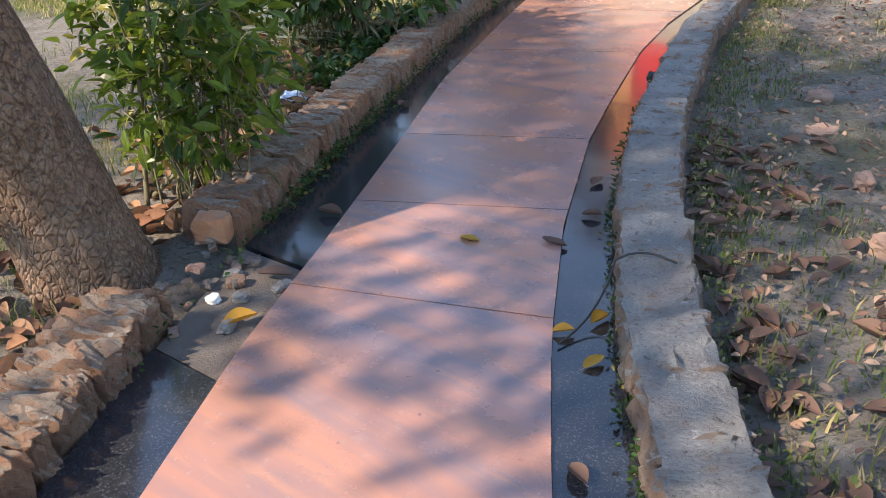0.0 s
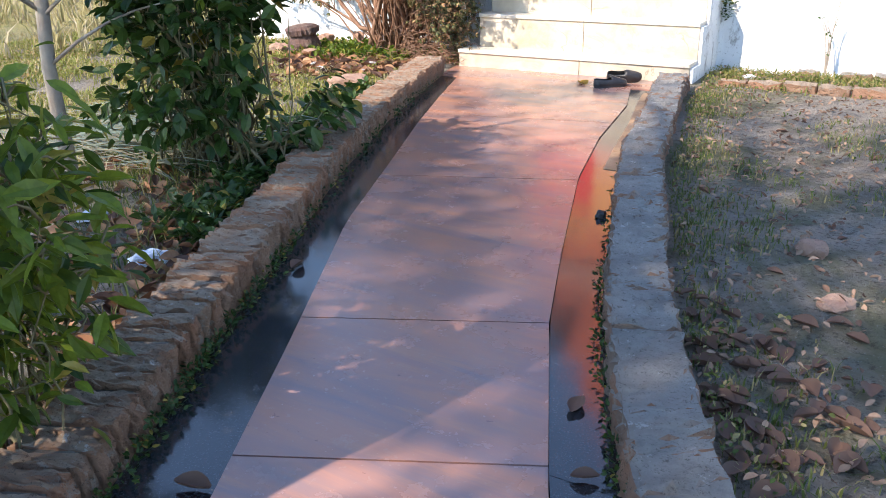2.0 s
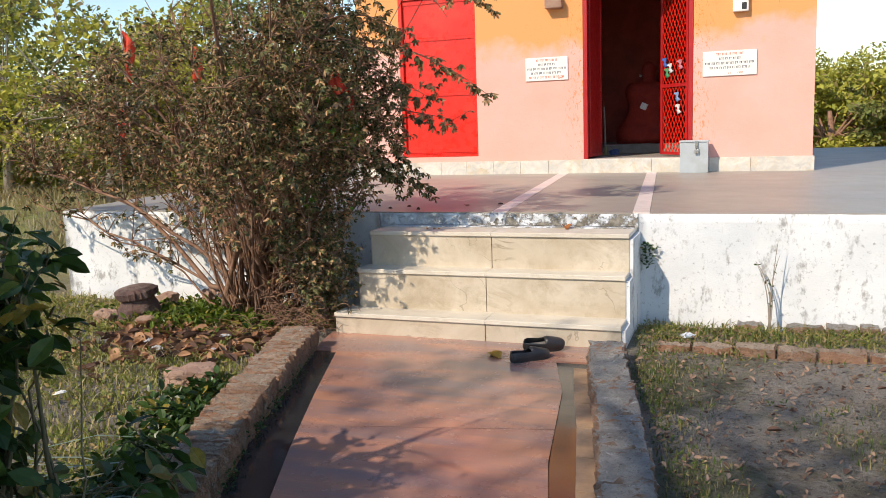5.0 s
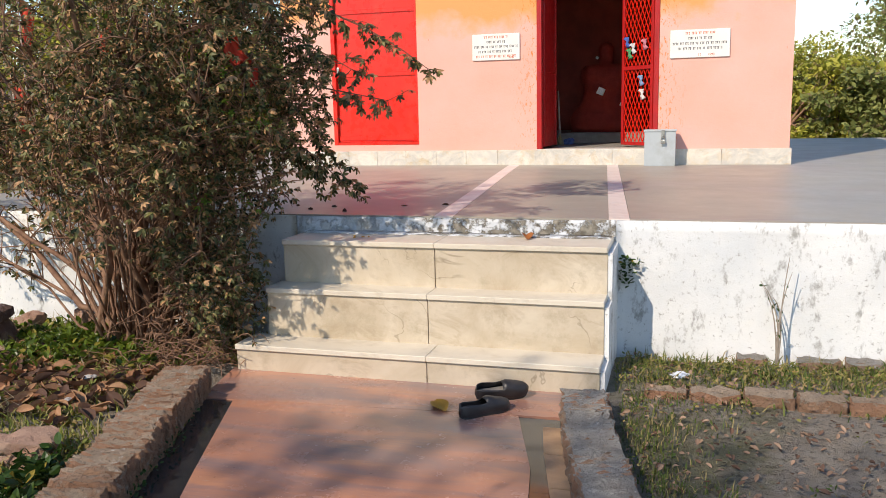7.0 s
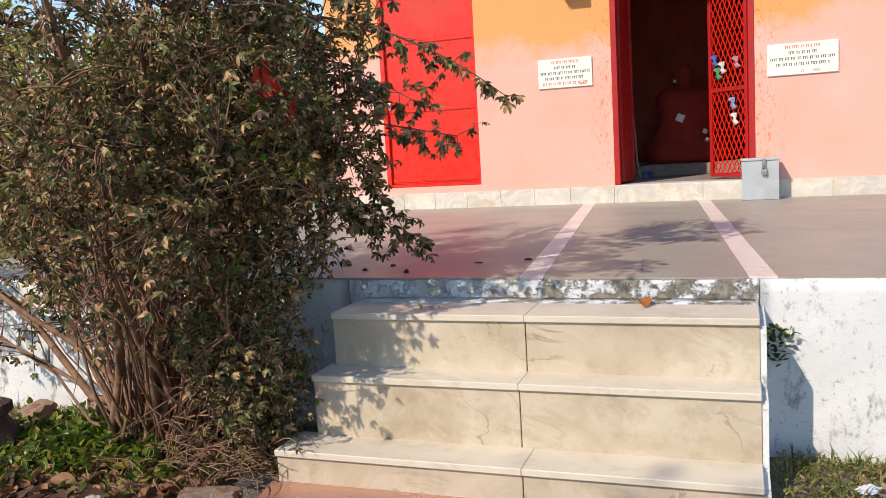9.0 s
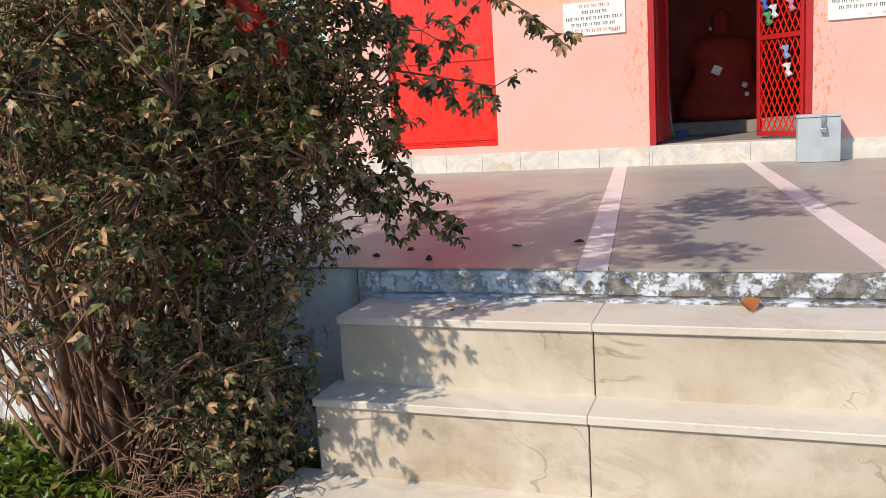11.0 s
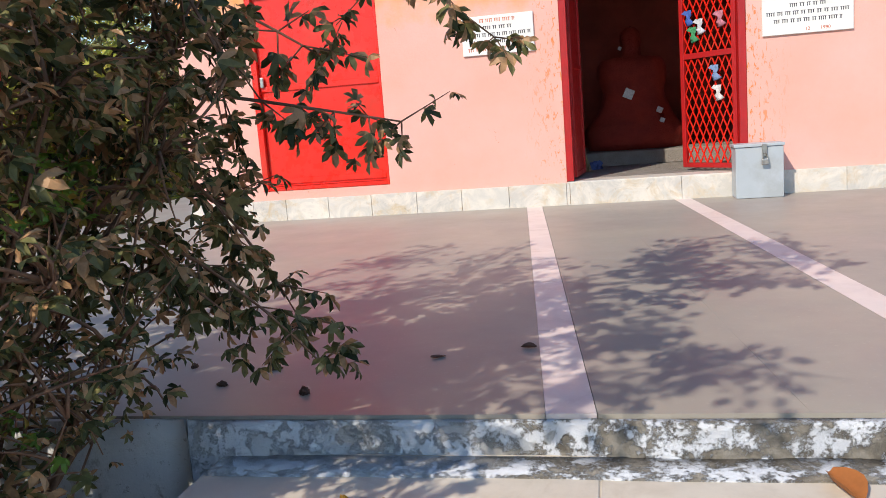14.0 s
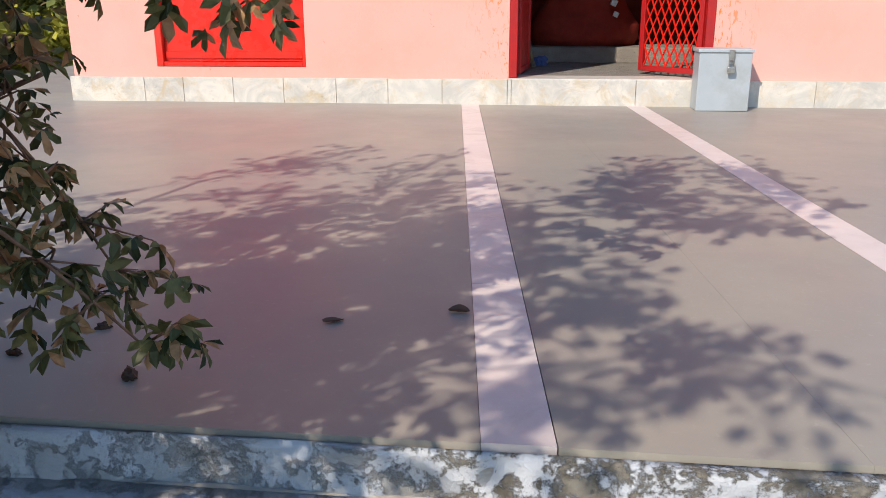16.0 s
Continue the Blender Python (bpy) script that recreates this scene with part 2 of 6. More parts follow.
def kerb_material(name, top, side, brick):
    """Old bricks: clay faces, the tops smeared with cement and paler where they face up."""
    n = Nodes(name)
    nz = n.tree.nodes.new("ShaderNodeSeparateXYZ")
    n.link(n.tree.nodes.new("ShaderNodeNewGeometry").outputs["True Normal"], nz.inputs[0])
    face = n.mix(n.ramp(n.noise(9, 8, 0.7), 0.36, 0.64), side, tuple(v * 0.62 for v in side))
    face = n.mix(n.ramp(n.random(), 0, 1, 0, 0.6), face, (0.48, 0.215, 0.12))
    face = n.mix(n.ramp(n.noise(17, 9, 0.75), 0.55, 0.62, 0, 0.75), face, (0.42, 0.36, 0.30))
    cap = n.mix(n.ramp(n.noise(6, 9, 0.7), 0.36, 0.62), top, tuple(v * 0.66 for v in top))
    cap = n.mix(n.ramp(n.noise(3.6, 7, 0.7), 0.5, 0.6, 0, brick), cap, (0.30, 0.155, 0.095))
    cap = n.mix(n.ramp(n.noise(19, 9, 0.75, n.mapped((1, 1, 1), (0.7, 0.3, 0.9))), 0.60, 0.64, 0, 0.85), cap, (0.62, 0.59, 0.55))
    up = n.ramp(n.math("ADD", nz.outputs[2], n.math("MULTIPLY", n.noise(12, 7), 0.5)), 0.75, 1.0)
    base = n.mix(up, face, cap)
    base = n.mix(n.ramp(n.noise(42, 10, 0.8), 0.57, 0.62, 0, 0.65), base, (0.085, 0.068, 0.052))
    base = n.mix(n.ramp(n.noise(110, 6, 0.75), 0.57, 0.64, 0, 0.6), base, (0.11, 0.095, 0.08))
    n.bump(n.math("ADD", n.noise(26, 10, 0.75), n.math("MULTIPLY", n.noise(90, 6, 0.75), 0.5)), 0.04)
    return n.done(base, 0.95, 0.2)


M_SOIL = soil_material()
M_RED = red_stone_material()
M_GRANITE = granite_material()
M_MARBLE = marble_material("cream_marble", (0.62, 0.545, 0.44), (0.43, 0.35, 0.25), (0.28, 0.20, 0.12), (0.30, 0.24, 0.16), 0.75, 0.55)
M_TREAD = marble_material("tread_marble", (0.66, 0.60, 0.50), (0.58, 0.52, 0.43), (0.40, 0.34, 0.26), (0.42, 0.37, 0.31), 0.5)
def stained_marble():
    n = Nodes("stained_marble")
    col = n.mix(n.ramp(n.noise(4, 9, 0.7, distort=1.5), 0.4, 0.6), (0.70, 0.64, 0.55), (0.47, 0.45, 0.41))
    col = n.mix(n.ramp(n.noise(7, 9, 0.75, distort=1.0), 0.5, 0.62, 0, 0.65), col, (0.52, 0.38, 0.20))
    col = n.mix(n.ramp(n.noise(20, 8, 0.75), 0.58, 0.66, 0, 0.5), col, (0.26, 0.24, 0.2))
    col = n.mix(n.ramp(n.random(), 0, 1, 0, 0.4), col, (0.74, 0.70, 0.62))
    n.bump(n.noise(30, 6), 0.0015)
    return n.done(col, n.ramp(n.noise(6), 0.3, 0.7, 0.3, 0.55), 0.5)


M_PLINTH = stained_marble()
M_STRIPE = marble_material("stripe_marble", (0.74, 0.64, 0.58), (0.68, 0.58, 0.54), (0.50, 0.40, 0.36), (0.55, 0.46, 0.42), 0.4)
M_WASH = whitewash_material()
M_WORN = worn_whitewash_material()
M_FACADE = facade_material()
M_FLOOR = plate_floor_material()
M_BARK = bark_material()
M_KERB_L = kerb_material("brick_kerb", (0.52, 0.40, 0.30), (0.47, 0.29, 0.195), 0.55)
M_KERB_R = kerb_material("cement_kerb", (0.45, 0.425, 0.39), (0.36, 0.27, 0.21), 0.12)
M_MORTAR = surf("mortar", (0.12, 0.095, 0.075), (0.19, 0.16, 0.13), 12, 0.95, 0.01)
M_BRICK = surf("orange_brick", (0.52, 0.22, 0.10), (0.45, 0.19, 0.10), 14, 0.9, 0.006, (0.4, 0.33, 0.26))
M_DOOR = surf("red_gloss_paint", (0.80, 0.018, 0.007), (0.72, 0.022, 0.01), 5, 0.3, 0.001, (0.64, 0.04, 0.02))
M_FRAME = surf("red_frame_paint", (0.45, 0.012, 0.012), (0.36, 0.012, 0.012), 9, 0.4, 0.001)
M_STEEL = surf("painted_steel", (0.46, 0.50, 0.52), (0.42, 0.46, 0.48), 5, 0.42, 0.0008, (0.38, 0.40, 0.40), metal=0.15)
M_METAL = surf("worn_metal", (0.50, 0.48, 0.44), (0.35, 0.33, 0.30), 30, 0.35, 0.0005, metal=0.9)
M_PLAQUE = surf("white_marble_plaque", (0.80, 0.78, 0.72), (0.74, 0.72, 0.67), 8, 0.35, 0.0005)
M_INK = surf("dark_lettering", (0.05, 0.045, 0.06), (0.09, 0.08, 0.09), 40, 0.7, 0.0003)
M_INKRED = surf("red_lettering", (0.55, 0.12, 0.06), (0.62, 0.2, 0.1), 40, 0.7, 0.0003)
M_INTERIOR = surf("dark_red_plaster", (0.42, 0.085, 0.055), (0.26, 0.06, 0.045), 3, 0.85, 0.003)
M_STATUE = surf("vermilion", (0.38, 0.03, 0.012), (0.26, 0.022, 0.012), 7, 0.75, 0.01)
M_FOIL = surf("silver_foil", (0.75, 0.73, 0.70), (0.55, 0.53, 0.50), 60, 0.4, 0.002, metal=0.5)
M_ROOF = surf("roof_plaster", (0.55, 0.45, 0.38), (0.45, 0.38, 0.33), 2, 0.9, 0.004)
M_STONE = surf("sandstone", (0.36, 0.20, 0.14), (0.44, 0.29, 0.21), 9, 0.92, 0.015, (0.28, 0.2, 0.15))
M_FINIAL = surf("dark_sandstone", (0.15, 0.085, 0.068), (0.09, 0.055, 0.048), 13, 0.93, 0.014, (0.26, 0.19, 0.15))
M_TAN = surf("tan_tile", (0.42, 0.27, 0.155), (0.33, 0.21, 0.13), 10, 0.6, 0.002, (0.24, 0.18, 0.13))
M_GREYASH = surf("ash", (0.50, 0.49, 0.48), (0.36, 0.35, 0.35), 40, 0.9, 0.004)
M_GREYSTONE = surf("grey_stone", (0.33, 0.30, 0.26), (0.26, 0.23, 0.2), 11, 0.92, 0.015)
M_STEM = surf("twig_bark", (0.16, 0.078, 0.048), (0.30, 0.17, 0.105), 20, 0.85, 0.003)
M_GREENSTEM = surf("green_stem", (0.12, 0.11, 0.05), (0.17, 0.14, 0.08), 20, 0.75, 0.002)
M_PALEBARK = surf("pale_bark", (0.36, 0.31, 0.25), (0.27, 0.22, 0.18), 12, 0.9, 0.006)
M_SHOE = surf("black_leather", (0.02, 0.018, 0.018), (0.035, 0.03, 0.03), 25, 0.42, 0.001)
M_SOLE = surf("shoe_lining", (0.30, 0.27, 0.24), (0.22, 0.2, 0.18), 25, 0.8, 0.001)
M_PLASTIC = surf("white_plastic_film", (0.70, 0.74, 0.80), (0.55, 0.60, 0.70), 20, 0.3, 0.004)
M_FLAG = surf("red_cloth", (0.60, 0.055, 0.022), (0.48, 0.035, 0.018), 5, 0.85, 0.003)
M_BLACK = surf("black_cord", (0.02, 0.02, 0.02), (0.03, 0.03, 0.03), 20, 0.6, 0.001)
L_BUSH = leaf_material("bush_leaves", (0.026, 0.04, 0.014), (0.255, 0.235, 0.09), (0.52, 0.30, 0.15), 0.3, 0.42, 0.2)
L_FRESH = leaf_material("fresh_bush_leaves", (0.10, 0.20, 0.03), (0.20, 0.33, 0.05), (0.40, 0.26, 0.05), 0.15, 0.45, 0.3)
L_DARK = leaf_material("broad_leaves", (0.018, 0.045, 0.010), (0.065, 0.12, 0.022), (0.30, 0.22, 0.04), 0.06, 0.36, 0.25)
L_LIGHT = leaf_material("young_leaves", (0.025, 0.06, 0.010), (0.19, 0.26, 0.03), (0.36, 0.30, 0.06), 0.08, 0.33, 0.42)
L_YOUNG = leaf_material("yellow_green_herbs", (0.16, 0.19, 0.04), (0.30, 0.28, 0.07), (0.40, 0.28, 0.12), 0.25, 0.6)
L_TREE = leaf_material("tree_leaves", (0.05, 0.10, 0.025), (0.09, 0.14, 0.035), (0.25, 0.2, 0.05), 0.08)
L_FAR = leaf_material("yellow_green_leaves", (0.30, 0.33, 0.055), (0.56, 0.50, 0.09), (0.32, 0.25, 0.1), 0.15, 0.7)
L_FARDARK = leaf_material("far_leaves", (0.17, 0.21, 0.06), (0.34, 0.34, 0.11), (0.2, 0.15, 0.08), 0.15, 0.7)
L_DRY = leaf_material("dry_leaves", (0.25, 0.155, 0.105), (0.40, 0.27, 0.19), (0.15, 0.085, 0.06), 0.3, 0.75, 0.15)
L_YELLOW = leaf_material("yellow_leaf", (0.52, 0.29, 0.04), (0.44, 0.22, 0.035), (0.5, 0.3, 0.1), 0.1, 0.6, 0.2)
L_GRASS = leaf_material("grass_blades", (0.07, 0.12, 0.025), (0.16, 0.18, 0.05), (0.36, 0.29, 0.13), 0.3, 0.7)
L_LAWN = leaf_material("sunny_lawn", (0.17, 0.22, 0.04), (0.38, 0.36, 0.10), (0.52, 0.42, 0.2), 0.25, 0.7, 0.35)
L_STRAW = leaf_material("straw", (0.40, 0.33, 0.17), (0.30, 0.28, 0.12), (0.45, 0.38, 0.25), 0.3, 0.8)
L_CUT = leaf_material("cut_reeds", (0.22, 0.30, 0.24), (0.34, 0.36, 0.28), (0.42, 0.36, 0.24), 0.3, 0.6)


# ---- mesh helpers ----
rng = random.Random(7)


def mesh_of(name, verts, faces, material, smooth=False):
    me = bpy.data.meshes.new(name)
    me.from_pydata([tuple(v) for v in verts], [], faces)
    me.materials.append(material)
    if smooth:
        me.polygons.foreach_set("use_smooth", [True] * len(me.polygons))
    me.update()
    return me


def thing(name, label, category, group="", kind="", at=(0, 0, 0), data=None):
    ob = new(name, data)
    ob.location = at
    return tagged(ob, label, category, group, kind)


def part(name, bm, material, parent, label="", smooth=False):
    me = bpy.data.meshes.new(name)
    bm.to_mesh(me)
    bm.free()
    me.materials.append(material)
    if smooth:
        me.polygons.foreach_set("use_smooth", [True] * len(me.polygons))
    ob = new(name, me)
    ob.parent = parent
    return tagged(ob, label)


def part_of(name, me, parent, label="", kind=""):
    ob = new(name, me)
    ob.parent = parent
    return tagged(ob, label, kind=kind)


def add_box(bm, lo, hi, bevel=0.0, m=None):
    """A box from corner to corner, its edges rounded by the bevel."""
    got = bmesh.ops.create_cube(bm, size=1.0)["verts"]
    c = [(a + b) / 2 for a, b in zip(lo, hi)]
    s = [b - a for a, b in zip(lo, hi)]
    for v in got:
        v.co = Vector([v.co[i] * s[i] + c[i] for i in range(3)])
    if bevel:
        edges = list({e for v in got for e in v.link_edges})
        got = bmesh.ops.bevel(bm, geom=edges, offset=bevel, segments=1 if bevel < 0.004 else 2, affect="EDGES", profile=0.6)["verts"]
    if m:
        for v in got:
            v.co = m @ v.co
    return got


def box(lo, hi, bevel=0.0, m=None):
    bm = bmesh.new()
    add_box(bm, lo, hi, bevel, m)
    return bm


def tube(bm_or_lists, pts, radii, sides=6):
    """Appends a tapered tube along points to (verts, faces)."""
    verts, faces = bm_or_lists
    pts = [Vector(p) for p in pts]
    start = len(verts)
    for i, p in enumerate(pts):
        d = (pts[min(i + 1, len(pts) - 1)] - pts[max(i - 1, 0)]).normalized()
        side = d.cross(Vector((0.3, 0.2, 1) if abs(d.z) < 0.9 else (1, 0.2, 0))).normalized()
        up = side.cross(d)
        for k in range(sides):
            a = 2 * math.pi * k / sides
            verts.append(p + (side * math.cos(a) + up * math.sin(a)) * radii[i])
    for i in range(len(pts) - 1):
        for k in range(sides):
            a, b = start + i * sides + k, start + i * sides + (k + 1) % sides
            faces.append((a, b, b + sides, a + sides))
    faces.append(tuple(start + k for k in range(sides))[::-1])
    faces.append(tuple(start + (len(pts) - 1) * sides + k for k in range(sides)))


def bezier(a, b, c, n):
    a, b, c = Vector(a), Vector(b), Vector(c)
    return [a * (1 - t) ** 2 + b * 2 * t * (1 - t) + c * t * t for t in [i / n for i in range(n + 1)]]


LEAF_OVAL = ([(0, 0, 0), (0.2, 0.25, 0.05), (0.27, 0.5, 0.06), (0.16, 0.8, 0.02), (0, 1, -0.08), (-0.16, 0.8, 0.02), (-0.27, 0.5, 0.06), (-0.2, 0.25, 0.05), (0, 0.5, 0)],
             [(0, 1, 2, 8), (8, 2, 3, 4), (8, 4, 5, 6), (0, 8, 6, 7)])
LEAF_LANCE = ([(0, 0, 0), (0.13, 0.22, 0.04), (0.185, 0.45, 0.05), (0.12, 0.75, 0.0), (0, 1, -0.12), (-0.12, 0.75, 0.0), (-0.185, 0.45, 0.05), (-0.13, 0.22, 0.04), (0, 0.5, -0.01)],
              [(0, 1, 2, 8), (8, 2, 3, 4), (8, 4, 5, 6), (0, 8, 6, 7)])


def fingered_leaf():
    """A palmate leaf: five fingers, the middle one the longest, folded a little along their ribs."""
    verts, faces = [], []
    for turn, length in ((-88, 0.42), (-44, 0.74), (0, 0.86), (44, 0.74), (88, 0.42)):
        a = radians(turn)
        d, w = Vector((math.sin(a), math.cos(a), 0)), Vector((math.cos(a), -math.sin(a), 0))
        k = len(verts)
        for along_, side, z in ((0.0, 0.06, 0), (0.45, 0.15, 0.02), (0.8, 0.17, 0.0), (1.0, 0.0, -0.16), (0.8, -0.17, 0.0), (0.45, -0.15, 0.02), (0.0, -0.06, 0)):
            p = d * along_ * length + w * side * (0.4 + 0.6 * length)
            verts.append((p.x, p.y + 0.18, z - 0.25 * along_ * along_ * abs(turn) / 90))
        faces.append(tuple(range(k, k + 7)))
    return verts, faces


LEAF_LOBED = fingered_leaf()
LEAF_SMALL = ([(0, 0, 0), (0.3, 0.5, 0.05), (0, 1, 0), (-0.3, 0.5, 0.05)], [(0, 1, 2, 3)])


def add_leaf(lists, shape, at, way, size, r, hang=0.0):
    """One leaf at a place, pointing roughly the given way."""
    verts, faces = lists
    d = Vector(way) + Vector((r.gauss(0, 0.5), r.gauss(0, 0.5), r.gauss(0, 0.4) - hang))
    if d.length < 0.01:
        d = Vector((0, 0, 1))
    q = d.to_track_quat("Y", "Z").to_matrix() @ Euler((0, r.gauss(0, 0.7), 0)).to_matrix()
    s = len(verts)
    at = Vector(at)
    for p in shape[0]:
        verts.append(at + q @ (Vector(p) * size))
    for f in shape[1]:
        faces.append(tuple(s + i for i in f))


def interp(table, y):
    return float(np.interp(y, [p[1] for p in table], [p[0] for p in table]))


# ---- plan of the path: edges as (x, y) ----
SLAB_L = [(0.95, -1.2), (-0.16, 0.8), (-0.45, 1.3), (-0.86, 2.04), (-1.10, 2.56), (-1.5, 3.38), (-1.98, 4.33), (-2.29, 5.11), (-2.63, 5.95), (-2.89, 6.64), (-3.16, 7.4), (-3.3, 7.9)]
SLAB_R = [(2.3, -1.2), (0.95, 0.8), (0.45, 1.45), (0.06, 2.04), (-0.23, 2.52), (-0.54, 3.11), (-0.87, 3.88), (-1.05, 4.41), (-1.35, 5.35), (-1.52, 6.1), (-1.65, 6.97), (-1.80, 7.5), (-1.86, 7.9)]
KERB_R = [(2.55, -1.2), (1.2, 0.8), (0.5, 1.7), (0.17, 2.2), (-0.08, 2.58), (-0.44, 3.28), (-0.65, 3.78), (-0.81, 4.22), (-1.03, 4.95), (-1.23, 5.6), (-1.40, 6.5), (-1.57, 7.25), (-1.62, 7.6)]
KERB_L = [(0.75, -1.2), (-0.36, 0.8), (-0.6, 1.15), (-0.77, 1.43), (-1.02, 1.85), (-1.33, 2.46), (-1.48, 2.8), (-1.8, 3.5), (-2.07, 4.12), (-2.42, 4.88), (-2.89, 6.08), (-3.34, 7.5)]

# ---- ground: one sheet to the horizon ----
def axis_steps(lo, hi, step, reach):
    mid = list(np.arange(lo, hi + 1e-6, step))
    out, d = [], step
    x = mid[-1]
    while x < reach:
        d *= 1.35
        x += d
        out.append(x)
    low, d = [], step
    x = mid[0]
    while x > -reach:
        d *= 1.35
        x -= d
        low.append(x)
    return low[::-1] + mid + out


def ground_height(x, y):
    h = 0.035 * noise.noise((x * 0.9, y * 0.9, 3)) + 0.014 * noise.noise((x * 4, y * 4, 1)) + 0.006 * noise.noise((x * 11, y * 11, 2)) - 0.0
    if -1.25 < y < 8 and interp(KERB_L, y) - 0.08 < x < interp(KERB_R, y) + 0.08:
        return -0.07
    if y > 8.6 and -6.6 < x < 6:
        return -0.1
    return h


def build_ground():
    xs = axis_steps(-8, 4.5, 0.1, 900)
    ys = axis_steps(-1.5, 9, 0.1, 900)
    verts = [(x, y, ground_height(x, y)) for y in ys for x in xs]
    w = len(xs)
    faces = [(j * w + i, j * w + i + 1, (j + 1) * w + i + 1, (j + 1) * w + i) for j in range(len(ys) - 1) for i in range(w - 1)]
    thing("ground", "dry trodden soil with patches of grass and dust", "ground", kind="structure", data=mesh_of("ground", verts, faces, M_SOIL, True))


build_ground()

# ---- platform, steps and shrine ----
PLAT_Z, EDGE_Y = 0.74, 8.578


def prism(corners, z0, z1, bevel=0.0):
    """An upright block over a plan of corners."""
    bm = bmesh.new()
    low = [bm.verts.new((x, y, z0)) for x, y in corners]
    high = [bm.verts.new((x, y, z1)) for x, y in corners]
    n = len(corners)
    bm.faces.new(high)
    bm.faces.new(low[::-1])
    for i in range(n):
        bm.faces.new((low[i], low[(i + 1) % n], high[(i + 1) % n], high[i]))
    bmesh.ops.recalc_face_normals(bm, faces=bm.faces)
    if bevel:
        bmesh.ops.bevel(bm, geom=list(bm.edges), offset=bevel, segments=1, affect="EDGES")
    return bm


def rough_wall(a, b, z0, z1, depth, step, amount, seed, inward):
    """A wall face from a to b with an uneven front and top edge, closed to a block."""
    a, b, inward = Vector((*a, 0)), Vector((*b, 0)), Vector((*inward, 0))
    n, m = max(2, int((b - a).length / step)), max(2, int((z1 - z0) / step))
    verts, faces = [], []
    for j in range(m + 1):
        for i in range(n + 1):
            p = a.lerp(b, i / n)
            z = z0 + (z1 - z0) * j / m
            d = noise.noise((p.x * 3, p.y * 3 + seed, z * 3)) * amount + noise.noise((p.x * 14, seed, z * 14)) * amount * 0.5
            if j == m:
                z += noise.noise((p.x * 9, seed, 0)) * amount * 0.5 - amount * 0.3
            verts.append((p.x - inward.x * d, p.y - inward.y * d, z))
    for j in range(m):
        for i in range(n):
            k = j * (n + 1) + i
            faces.append((k, k + 1, k + n + 2, k + n + 1))
    s = len(verts)
    for i in range(n + 1):
        q = a.lerp(b, i / n) + inward * depth
        verts += [(q.x, q.y, z1 - amount * 0.3), (q.x, q.y, z0)]
    for i in range(n):
        k = m * (n + 1) + i
        t, u = s + 2 * i, s + 2 * i + 2
        faces += [(k, k + 1, u, t), (t, u, u + 1, t + 1), (t + 1, u + 1, i + 1, i)]
    for i in (0, n):
        col = [j * (n + 1) + i for j in range(m + 1)]
        ring = tuple(col + [s + 2 * i, s + 2 * i + 1])
        faces.append(ring if i == n else ring[::-1])
    return verts, faces


